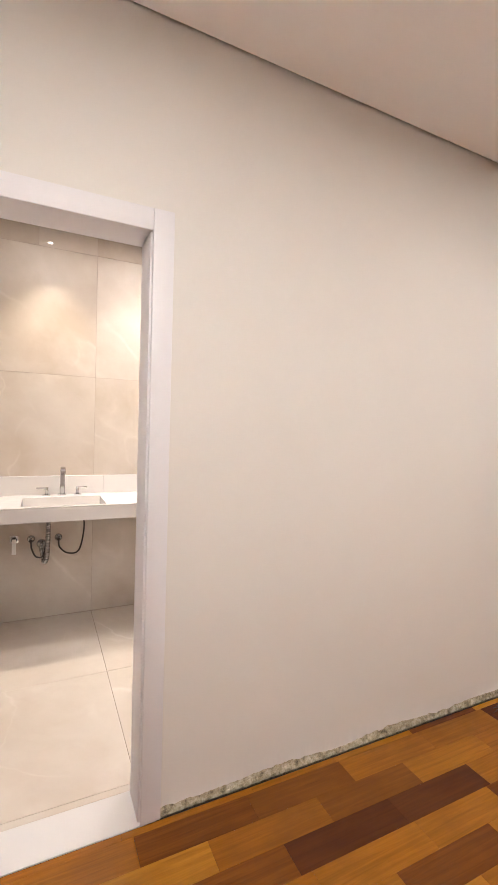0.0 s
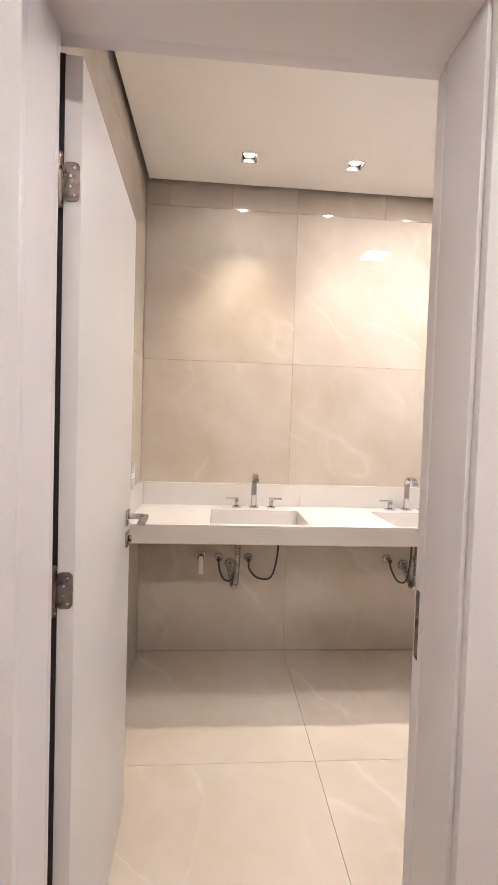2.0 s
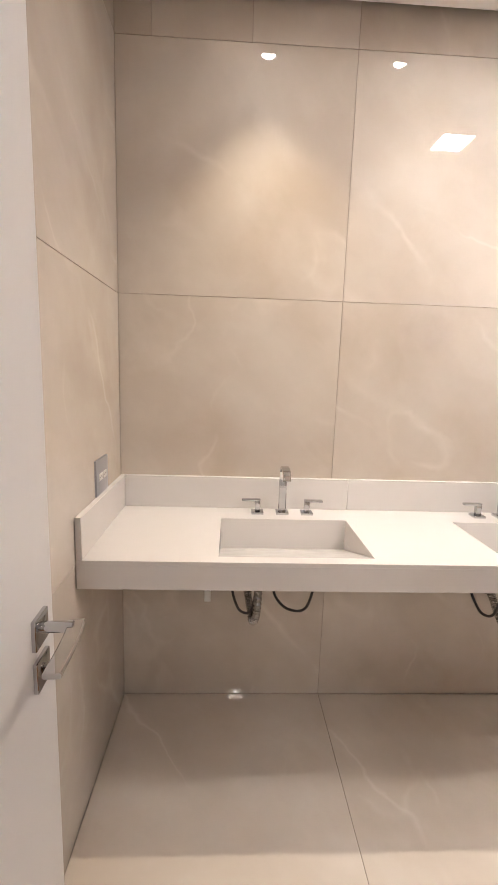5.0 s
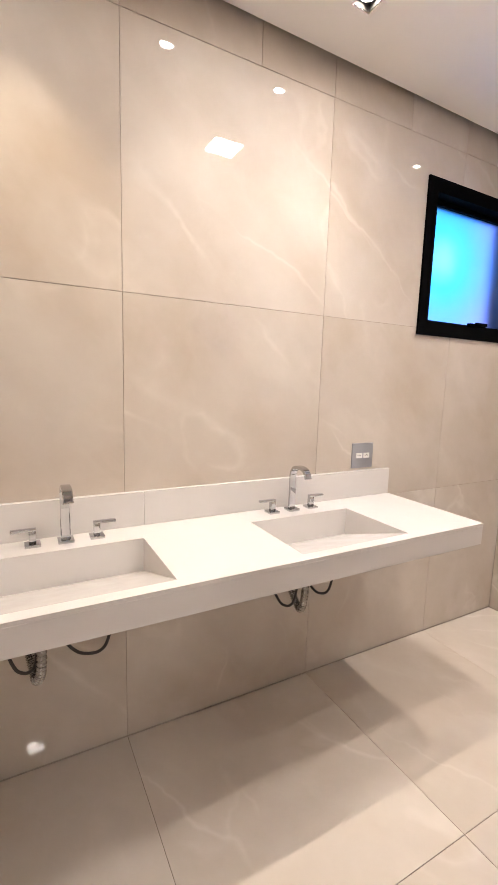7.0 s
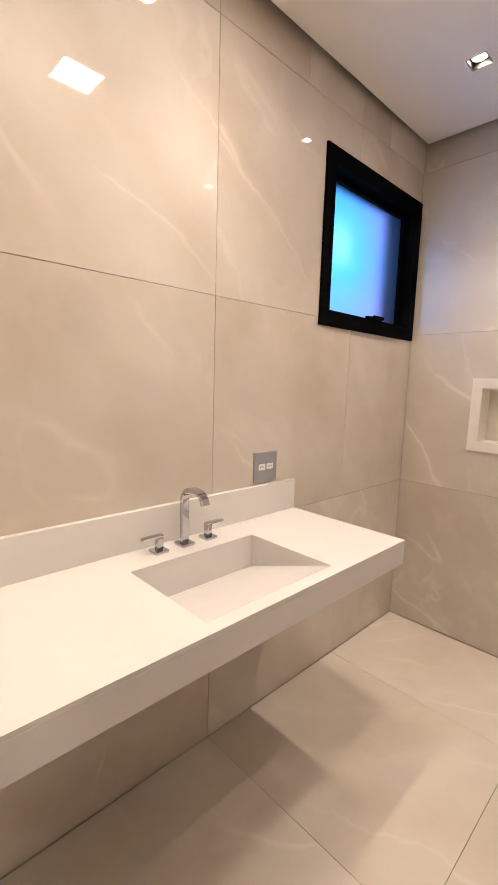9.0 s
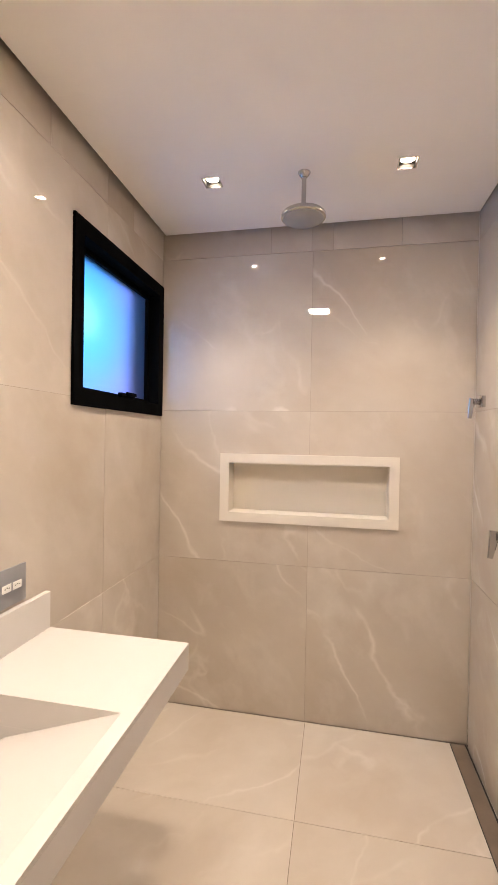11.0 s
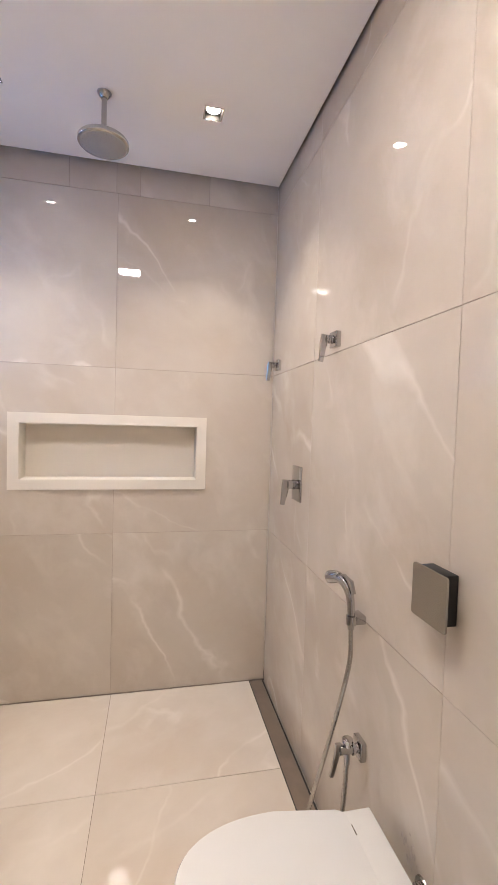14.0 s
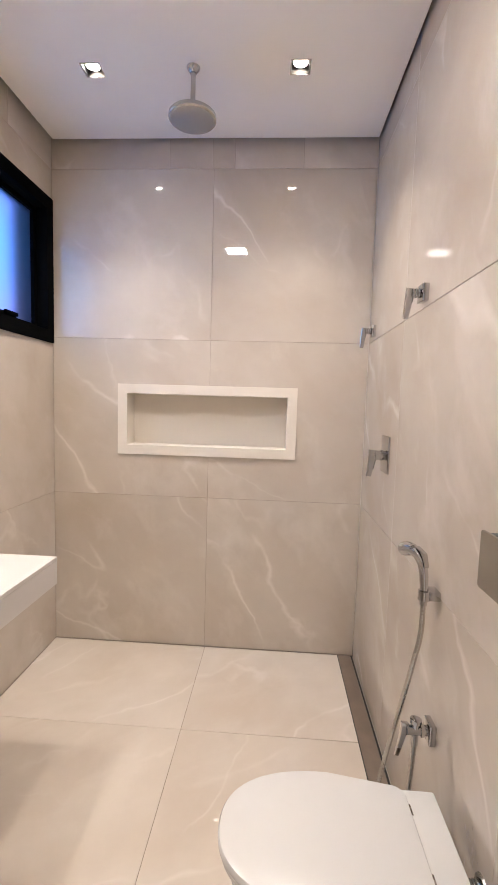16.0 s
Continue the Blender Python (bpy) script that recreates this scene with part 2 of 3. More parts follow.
def sweep(points, section, bm=None, cap=True, scale=None, up=(0, 0, 1)):
    """A closed section (list of 2D points) carried along points."""
    made = bmesh.new()
    pts = [Vector(p) for p in points]
    side, rings = None, []
    for k, p in enumerate(pts):
        d = (pts[min(k + 1, len(pts) - 1)] - pts[max(k - 1, 0)]).normalized()
        if side is None:
            u = Vector(up) if abs(d.dot(Vector(up))) < 0.95 else Vector((0, 1, 0))
            side = d.cross(u).normalized()
        side = (side - d * side.dot(d)).normalized()
        over = side.cross(d)
        f = scale[k] if scale else 1.0
        rings.append([made.verts.new(p + (side * a + over * b) * f) for a, b in section])
    n = len(section)
    for r0, r1 in zip(rings, rings[1:]):
        for k in range(n):
            made.faces.new((r0[k], r0[(k + 1) % n], r1[(k + 1) % n], r1[k]))
    if cap:
        made.faces.new(rings[0][::-1])
        made.faces.new(rings[-1])
    bmesh.ops.recalc_face_normals(made, faces=made.faces[:])
    return joined(bm, made)


def ring(r, n=16):
    return [(r * math.cos(2 * math.pi * k / n), r * math.sin(2 * math.pi * k / n)) for k in range(n)]


def rect(w, h, c=0.0):
    if not c:
        return [(-w / 2, -h / 2), (w / 2, -h / 2), (w / 2, h / 2), (-w / 2, h / 2)]
    return [(-w / 2 + c, -h / 2), (w / 2 - c, -h / 2), (w / 2, -h / 2 + c), (w / 2, h / 2 - c), (w / 2 - c, h / 2), (-w / 2 + c, h / 2), (-w / 2, h / 2 - c), (-w / 2, -h / 2 + c)]


def rounded(w, h, r, n=5):
    """A rectangle with round corners, as a section."""
    out = []
    for cx, cy, a in ((1, 1, 0), (-1, 1, 90), (-1, -1, 180), (1, -1, 270)):
        for k in range(n + 1):
            q = radians(a + 90 * k / n)
            out.append((cx * (w / 2 - r) + r * math.cos(q), cy * (h / 2 - r) + r * math.sin(q)))
    return out


def rod(p0, p1, r, n=16, bm=None):
    return sweep([p0, p1], ring(r, n), bm)


def lathe(profile, n=32, bm=None, m=None):
    """Turns a profile of (radius, height) round the z axis."""
    made = bmesh.new()
    rings = []
    for r, z in profile:
        rings.append([made.verts.new((r * math.cos(2 * math.pi * k / n), r * math.sin(2 * math.pi * k / n), z)) for k in range(n)] if r > 1e-6 else [made.verts.new((0, 0, z))])
    for a, b in zip(rings, rings[1:]):
        for k in range(n):
            q = [a[k % len(a)], a[(k + 1) % len(a)], b[(k + 1) % len(b)], b[k % len(b)]]
            q = list(dict.fromkeys(q))
            if len(q) > 2:
                made.faces.new(q)
    bmesh.ops.recalc_face_normals(made, faces=made.faces[:])
    if m:
        bmesh.ops.transform(made, matrix=m, verts=made.verts)
    return joined(bm, made)


def curve(points, steps=12):
    """A smooth line through the points."""
    p = [Vector(q) for q in points]
    p = [2 * p[0] - p[1], *p, 2 * p[-1] - p[-2]]
    out = []
    for a, b, c, d in zip(p, p[1:], p[2:], p[3:]):
        for k in range(steps):
            t = k / steps
            out.append(0.5 * (2 * b + (c - a) * t + (2 * a - 5 * b + 4 * c - d) * t * t + (3 * b - a - 3 * c + d) * t ** 3))
    return [*out, p[-2]]


def slab(u0, u1, v0, v1, w0, w1, holes=(), m=None, bm=None):
    """A plate in (u, v) with thickness from w0 to w1 and rectangular holes through it."""
    made = bmesh.new()
    us = sorted({u0, u1, *(h[k] for h in holes for k in (0, 1) if u0 < h[k] < u1)})
    vs = sorted({v0, v1, *(h[k] for h in holes for k in (2, 3) if v0 < h[k] < v1)})

    def solid(i, j):
        if not (0 <= i < len(us) - 1 and 0 <= j < len(vs) - 1):
            return False
        u, v = (us[i] + us[i + 1]) / 2, (vs[j] + vs[j + 1]) / 2
        return not any(h[0] < u < h[1] and h[2] < v < h[3] for h in holes)

    def face(*p):
        made.faces.new([made.verts.new(q) for q in p])

    for i in range(len(us) - 1):
        for j in range(len(vs) - 1):
            if not solid(i, j):
                continue
            a, b, c, d = us[i], us[i + 1], vs[j], vs[j + 1]
            face((a, c, w1), (b, c, w1), (b, d, w1), (a, d, w1))
            face((a, d, w0), (b, d, w0), (b, c, w0), (a, c, w0))
            if not solid(i - 1, j):
                face((a, c, w0), (a, c, w1), (a, d, w1), (a, d, w0))
            if not solid(i + 1, j):
                face((b, d, w0), (b, d, w1), (b, c, w1), (b, c, w0))
            if not solid(i, j - 1):
                face((a, c, w1), (a, c, w0), (b, c, w0), (b, c, w1))
            if not solid(i, j + 1):
                face((a, d, w0), (a, d, w1), (b, d, w1), (b, d, w0))
    bmesh.ops.remove_doubles(made, verts=made.verts, dist=1e-6)
    if m:
        bmesh.ops.transform(made, matrix=m, verts=made.verts)
    return joined(bm, made)


def frame_m(origin, u, w):
    """A wall's own axes: u along it, z up it, w out of it."""
    v = Vector(w).cross(Vector(u))
    m = Matrix((u, v, w)).transposed().to_4x4()
    m.translation = origin
    return m


NORTH = frame_m((0, WY, 0), (1, 0, 0), (0, -1, 0))
EAST = frame_m((LX, WY, 0), (0, -1, 0), (-1, 0, 0))
SOUTH = frame_m((LX, 0, 0), (-1, 0, 0), (0, 1, 0))
WEST = frame_m((0, 0, 0), (0, 1, 0), (1, 0, 0))
FLAT = Matrix.Identity(4)
TILES = {}
settle = random.Random(11)                 # tiles never lie quite in one plane


def tile_mesh(w, h, material, holes=()):
    key = (round(w, 4), round(h, 4), material.name, tuple(holes))
    if key not in TILES:
        g, c = 0.0009, 0.0008
        bm = bmesh.new()
        if holes:
            bm = slab(g, w - g, g, h - g, -0.005, 0.0, holes)
        else:
            back = [bm.verts.new((x, y, -0.005)) for x, y in ((g, g), (w - g, g), (w - g, h - g), (g, h - g))]
            mid = [bm.verts.new((v.co.x, v.co.y, -c)) for v in back]
            top = [bm.verts.new((x, y, 0)) for x, y in ((g + c, g + c), (w - g - c, g + c), (w - g - c, h - g - c), (g + c, h - g - c))]
            for a, b in ((back, mid), (mid, top)):
                for k in range(4):
                    bm.faces.new((a[k], a[(k + 1) % 4], b[(k + 1) % 4], b[k]))
            bm.faces.new(top)
        TILES[key] = mesh_of("tile", bm, material)
    return TILES[key]


def lay(owner, m, us, vs, material, holes=()):
    """Tiles between the joint lines us and vs on the plane m; holes are cut out of them."""
    for u0, u1 in zip(us, us[1:]):
        for v0, v1 in zip(vs, vs[1:]):
            cut = []
            whole = False
            for a, b, c, d in holes:
                if a < u1 and b > u0 and c < v1 and d > v0:
                    whole |= a <= u0 and b >= u1 and c <= v0 and d >= v1
                    cut.append((round(a - u0, 4), round(b - u0, 4), round(c - v0, 4), round(d - v0, 4)))
            if whole:
                continue
            ob = new("tile", tile_mesh(u1 - u0, v1 - v0, material, cut))
            ob.parent = owner
            lean = 0.0006 if m is FLAT else 0.0005
            a, b = (settle.uniform(-lean, lean) for _ in range(2))
            mid = Matrix.Translation(((u1 - u0) / 2, (v1 - v0) / 2, 0))
            ob.matrix_world = m @ Matrix.Translation((u0, v0, 0)) @ mid @ pose(0, 0, 0, math.degrees(a), math.degrees(b)) @ mid.inverted()


# ---- large structure: bathroom ----
ROWS_Z = [0.004, 0.903, 1.800, 2.716, 2.93]
WIN = (2.440, 3.362, 1.765, 2.548)
WIN_HOLE = (WIN[0] + 0.02, WIN[1] - 0.02, WIN[2] + 0.02, WIN[3] - 0.02)
NICHE = (0.380, 1.402, 1.145, 1.547)            # y0, y1, z0, z1
NICHE_HOLE = (WY - NICHE[1] + 0.03, WY - NICHE[0] - 0.03, NICHE[2] + 0.03, NICHE[3] - 0.03)
DOOR = (0.153, 0.882, 2.117)                    # clear opening x0, x1, height
DOOR_HOLE = (LX - 0.925, LX - 0.12, -0.1, 2.155)

north = structure("wall_north", slab(-0.15, LX + 0.2, -0.1, 2.95, -0.16, -0.004, [WIN_HOLE], NORTH), M_GROUT, "bathroom wall clad in large polished beige porcelain tiles")
east = structure("wall_east", slab(0, WY, -0.1, 2.95, -0.16, -0.004, [NICHE_HOLE], EAST), M_GROUT, "shower end wall clad in polished beige porcelain tiles")
south = structure("wall_south", slab(0, LX, -0.1, 2.95, -0.07, -0.004, [DOOR_HOLE], SOUTH), M_GROUT, "tiled bathroom wall with the doorway and fittings")
west = structure("wall_west", slab(0, WY, -0.1, 2.95, -0.15, -0.004, (), WEST), M_GROUT, "tiled side wall behind the open door")
floor = structure("floor", slab(0, LX, 0, WY, -0.1, -0.004), M_JOINT, "bathroom floor of polished beige porcelain tiles")

GAP = 0.032
spot_holes = [(x - 0.038, x + 0.038, y - 0.038, y + 0.038) for x, y, _ in SPOTS]
panel_hole = (PANEL[0] - 0.098, PANEL[0] + 0.098, PANEL[1] - 0.098, PANEL[1] + 0.098)
structure("ceiling", slab(0.018, LX - 0.042, 0.012, WY - GAP, CZ, CZ + 0.014, [*spot_holes, panel_hole]), M_CEIL, "white plasterboard ceiling with a shadow gap")
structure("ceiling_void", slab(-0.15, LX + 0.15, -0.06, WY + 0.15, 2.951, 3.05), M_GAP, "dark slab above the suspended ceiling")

# ---- large structure: hall ----
hall_hole = [(0.12, 0.925, -0.2, 2.155)]
HALL = frame_m((0, HALL_Y, 0), (1, 0, 0), (0, -1, 0))
structure("hall_wall_north", slab(HALL_X0 - 0.3, HALL_X1, 0.10, 3.0, -0.119, 0.0, hall_hole, HALL), M_WALL, "off-white painted hall wall round the doorway")
structure("hall_wall_core", slab(HALL_X0 - 0.3, HALL_X1, -0.1, 0.10, -0.119, -0.014, hall_hole, HALL), M_MORTAR, "bare mortar behind the removed skirting board")
structure("hall_wall_west", box(HALL_X0 - 0.15, HALL_X0, HALL_Y0, HALL_Y - 0.001, -0.05, 3.0), M_WALL, "off-white painted hall side wall")
structure("hall_wall_south", box(HALL_X0 - 0.15, HALL_X1, HALL_Y0 - 0.15, HALL_Y0 - 0.001, -0.05, 3.0), M_WALL, "off-white painted wall closing the hall")
structure("hall_wall_east", box(HALL_X1 + 0.001, HALL_X1 + 0.15, HALL_Y0, HALL_Y, -0.05, 3.0), M_WALL, "off-white painted wall at the hall's far end")
hall_panel_holes = [(x - 0.098, x + 0.098, y - 0.098, y + 0.098) for x, y in UNSEEN_HALL_PANELS]
structure("hall_ceiling", slab(HALL_X0 + 0.03, HALL_X1 - 0.03, HALL_Y0 + 0.03, HALL_Y - 0.016, 2.847, 2.861, hall_panel_holes), M_CEIL, "white hall ceiling with a shadow gap")
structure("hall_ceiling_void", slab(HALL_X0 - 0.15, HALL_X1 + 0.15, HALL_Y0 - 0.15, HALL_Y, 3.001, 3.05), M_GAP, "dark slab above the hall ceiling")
hall_floor = structure("hall_floor", slab(HALL_X0 - 0.05, HALL_X1, HALL_Y0, -0.2015, -0.1, -0.003), M_DARK, "hall floor of mixed hardwood strips")


def ragged_edge():
    """Lower edge of the plaster, broken off unevenly where the skirting was."""
    bm = bmesh.new()
    xs = np.arange(0.962, HALL_X1, 0.006)
    rows = []
    for x in xs:
        low = 0.030 + 0.016 * noise.noise((x * 3.1, 0, 4)) + 0.010 * noise.noise((x * 22, 1, 0)) + 0.004 * noise.noise((x * 70, 2, 0))
        low = max(0.006, low)
        out = 0.002 * noise.noise((x * 40, 5, 0))
        rows.append([bm.verts.new((x, HALL_Y + a, z)) for a, z in ((0.0, 0.10), (0.0, low + 0.006), (-0.001 + out, low + 0.002), (0.006, low), (0.0145, low))])
    for a, b in zip(rows, rows[1:]):
        for k in range(4):
            bm.faces.new((a[k], a[k + 1], b[k + 1], b[k]))
    return bm


def rubble_strip():
    """Crumbled mortar at the foot of the wall."""
    bm = bmesh.new()
    xs = np.arange(0.962, HALL_X1, 0.008)
    rows = []
    for x in xs:
        rows.append([bm.verts.new((x, HALL_Y - 0.008 + 0.0215 * k / 5 + 0.006 * noise.noise((x * 45, k * 0.9, 7)), 0.048 * k / 5 + (0.004 * noise.noise((x * 60, k, 3)) if 0 < k < 5 else 0))) for k in range(6)])
    for a, b in zip(rows, rows[1:]):
        for k in range(5):
            bm.faces.new((a[k], b[k], b[k + 1], a[k + 1]))
    return bm


structure("hall_wall_edge", ragged_edge(), M_WALL, "ragged broken lower edge of the hall plaster", True)
tagged(new("rubble_strip", mesh_of("rubble_strip", rubble_strip(), M_MORTAR)), "crumbled grey-beige mortar along the bare wall foot", "rubble", "", "stuff")

# threshold stone under the door
structure("threshold", box(0.10, 0.945, -0.205, -0.034, -0.05, 0.001, 0.0012, 1), M_QUARTZ, "white polished stone threshold in the doorway")
structure("floor_strip", box(0.10, 0.945, -0.033, -0.001, -0.05, 0.0, 0.001, 1), M_FLOOR, "beige porcelain strip beside the threshold")

# ---- doorway ----
def door_frame():
    ob = thing("door_frame", (0.52, -0.1, 0), "white lacquered door casing and lining round the opening", "door frame", "", "structure")
    o = Vector((0.52, -0.1, 0))

    def piece(name, x0, x1, y0, y1, z0, z1, bevel=0.002):
        part(name, box(x0 - o.x, x1 - o.x, y0 - o.y, y1 - o.y, z0, z1, bevel), M_WHITE, ob)

    piece("casing", 0.083, 0.1565, -0.208, -0.1885, 0, 2.192, 0.003)
    piece("casing", 0.8885, 0.962, -0.208, -0.1885, 0, 2.192, 0.003)
    piece("casing", 0.1567, 0.8883, -0.207, -0.1885, 2.115, 2.1915, 0.003)
    x0, x1, h = DOOR
    piece("lining", 0.121, x0, -0.187, -0.047, 0, h + 0.032)
    piece("lining", x1, 0.924, -0.187, -0.047, 0, h + 0.032)
    piece("lining", x0, x1, -0.187, -0.047, h, h + 0.032)
    piece("rebate", 0.121, 0.136, -0.0468, 0.004, 0, h + 0.032)
    piece("rebate", x1 + 0.014, 0.924, -0.0468, 0.004, 0, h + 0.032)
    piece("rebate", 0.136, x1 + 0.014, -0.0468, 0.004, h + 0.016, h + 0.032)
    piece("seal", x0 - 0.004, x0 + 0.0008, -0.062, -0.047, 0, h, 0.001)
    piece("seal", x1 - 0.0008, x1 + 0.004, -0.062, -0.047, 0, h, 0.001)
    # added black strip stands in for the shade in the hinge-side slot
    part("gasket", box(0.1365 - o.x, 0.1485 - o.x, -0.0065 - o.y, -0.0025 - o.y, 0.012, h - 0.004), M_DARK, ob, "black strip put in for the shade of the hinge slot", False)
    bm = box(x1 + 0.011 - o.x, x1 + 0.0135 - o.x, -0.036 - o.y, -0.008 - o.y, 0.925, 1.070, 0.0008, 1)
    part("strike_plate", bm, M_STEEL, ob, "steel strike plate")


def open_door():
    ob = thing("door", pose(0.184, -0.010, 0, 0, 0, 2.25), "white flush door standing open inwards", "door")
    part("leaf", box(-0.034, 0, 0, 0.685, 0.010, 2.108, 0.0022), M_DOOR, ob)
    for z in (1.868, 1.066, 0.272):
        leafed = sweep([(-0.0185, -0.0028, z), (-0.0185, -0.0002, z)], rounded(0.031, 0.074, 0.010))
        h = part("hinge", leafed, M_STEEL, ob, "screwed steel butt hinge")
        part("knuckle", rod((-0.039, -0.006, z - 0.046), (-0.039, -0.006, z + 0.046), 0.0055, 12), M_STEEL, h)
        part("jamb_plate", sweep([(-0.0455, -0.010, z), (-0.0455, -0.0078, z)], rounded(0.019, 0.080, 0.008)), M_STEEL, h)
        for up in (-1, 1):
            part("finial", lathe([(0.0055, 0), (0.0062, 0.002), (0.0045, 0.006), (0, 0.007)], 12, None, pose(-0.039, -0.006, z + 0.046 * up, 0 if up > 0 else 180)), M_STEEL, h)
        for dx, dz in ((-0.012, 0.026), (-0.020, 0.010), (-0.020, -0.010), (-0.012, -0.026)):
            part("screw", lathe([(0, 0.0012), (0.0028, 0.001), (0.0034, 0), (0.0034, -0.001)], 10, None, pose(dx, -0.0028, z + dz, 90)), M_CHROME, h)
    y = 0.618
    r = part("rosette", box(0.0, 0.008, y - 0.026, y + 0.026, 1.058, 1.110, 0.0015), M_CHROME, ob, "square chrome rosette")
    part("neck", rod((0.006, y, 1.087), (0.056, y, 1.087), 0.0095), M_CHROME, r)
    bm = sweep([(0.058, y + 0.014, 1.087), (0.062, y - 0.02, 1.087), (0.064, y - 0.06, 1.087), (0.064, y - 0.118, 1.087)], rect(0.026, 0.009, 0.002))
    part("lever", bm, M_CHROME, ob, "flat chrome lever handle")
    k = part("keyhole_rosette", box(0.0, 0.008, y - 0.026, y + 0.026, 0.985, 1.037, 0.0015), M_CHROME, ob, "square chrome lock rosette")
    part("thumb_turn", box(0.008, 0.018, y - 0.006, y + 0.006, 1.000, 1.022, 0.002), M_CHROME, k)
    part("lock_plate", box(-0.028, -0.006, 0.6845, 0.6865, 0.96, 1.16, 0.0008, 1), M_STEEL, ob, "steel lock plate")


door_frame()
open_door()

# ---- ceiling lights ----
def downlight(x, y, tilt):
    ob = thing("recessed_spotlight", (x, y, CZ), "small square recessed ceiling spotlight, lit warm white", "ceiling light", "ceiling spotlights")
    bm = slab(-0.042, 0.042, -0.042, 0.042, -0.002, 0.0, [(-0.0365, 0.0365, -0.0365, 0.0365)])
    part("trim_frame", bm, M_SATIN, ob, "thin white square trim", False)
    for k in range(4):
        bm = box(-0.0365, 0.0365, 0.0355, 0.0372, -0.001, 0.062)
        bmesh.ops.transform(bm, matrix=pose(0, 0, 0, 0, 0, 90 * k), verts=bm.verts)
        part("baffle", bm, M_BAFFLE, ob, "dark mirrored inner baffle", False)
    bm = lathe([(0, 0.013), (0.018, 0.014), (0.028, 0.018), (0.029, 0.026), (0, 0.026)], 24, None, pose(0, 0, 0, -tilt))
    part("bulb", bm, M_BULB, ob, "glowing bulb face")
    part("bulb_ring", lathe([(0.0295, 0.018), (0.0335, 0.018), (0.0335, 0.030), (0.0295, 0.030), (0.0295, 0.018)], 24, None, pose(0, 0, 0, -tilt)), M_SATIN, ob)
    part("cover", box(-0.0372, 0.0372, -0.0372, 0.0372, 0.0625, 0.066), M_DARK, ob, "", False)


M_BAFFLE = plain("mirrored_baffle", (0.022, 0.020, 0.018), 0.5, 1.0)
for x, y, tilt in SPOTS:
    downlight(x, y, tilt)


def panel_light(x, y, z, material, label):
    ob = thing("panel_light", (x, y, z), label, "ceiling light", "ceiling panels")
    part("diffuser", box(-0.088, 0.088, -0.088, 0.088, 0.002, 0.010), material, ob, "glowing white diffuser", False)
    part("frame", slab(-0.105, 0.105, -0.105, 0.105, -0.004, 0.0, [(-0.09, 0.09, -0.09, 0.09)]), M_WHITE, ob, "", False)
    part("housing", box(-0.095, 0.095, -0.095, 0.095, 0.011, 0.03), M_SOCKET, ob, "", False)


panel_light(*PANEL, CZ, M_PANEL, "flat square white ceiling panel light, lit")
for x, y in UNSEEN_HALL_PANELS:
    panel_light(x, y, 2.847, M_HALLPANEL, "flat square hall ceiling panel added out of view, lit")

# ---- window ----
def window():
    x0, x1, z0, z1 = WIN
    ob = thing("window_1", (x0, WY, z0), "black aluminium window with a frosted pane, dusk blue outside", "window", "", "structure")
    w, h, f = x1 - x0, z1 - z0, 0.068
    turn = frame_m((0, 0, 0), (1, 0, 0), (0, -1, 0))
    part("window_frame", slab(0, w, 0, h, -0.010, 0.012, [(f, w - f, f, h - f)], turn), M_BLACK, ob, "flat black aluminium surround", False)
    part("reveal", slab(0.022, w - 0.022, 0.022, h - 0.022, -0.155, -0.0102, [(f, w - f, f, h - f)], turn), M_BLACK, ob, "", False)
    sash = part("sash", slab(f + 0.001, w - f - 0.001, f + 0.001, h - f - 0.001, -0.085, -0.048, [(f + 0.028, w - f - 0.028, f + 0.022, h - f - 0.028)], turn), M_BLACK, ob, "black opening sash", False)
    pane = part("pane", slab(f + 0.027, w - f - 0.027, f + 0.021, h - f - 0.027, -0.072, -0.067, (), turn), M_FROST, sash, "frosted glass pane", False)
    pane.visible_shadow = False
    latch = bmesh.new()
    box(w * 0.50, w * 0.66, 0.016, 0.040, f + 0.006, f + 0.030, 0.004, 2, latch)
    box(w * 0.55, w * 0.66, 0.006, 0.020, f + 0.018, f + 0.036, 0.003, 2, latch)
    part("latch", latch, M_BLACK, sash, "black push-out latch")


window()
bm = slab(-0.75, 0.75, -0.65, 0.65, 0, 0.01, (), frame_m((0, 0, 0), (1, 0, 0), (0, -1, 0)))
ob = structure("backdrop", bm, M_DUSK, "blue evening sky beyond the frosted window")
ob.location = (2.95, WY + 0.20, 2.17)
structure("outside_wall", box(3.265, 3.36, WY + 0.163, WY + 0.188, 1.6, 2.7), M_OUTWALL, "grey rendered wall just outside the window")

# ---- vanity ----
SINKS = (0.689, 1.638)
CT, CB, CF, CR = 0.920, 0.826, 1.219, 2.298        # top, underside, front, right end
SB, SF, SW, SD = 1.628, 1.262, 0.253, 0.795         # basin back, front, half width, depth


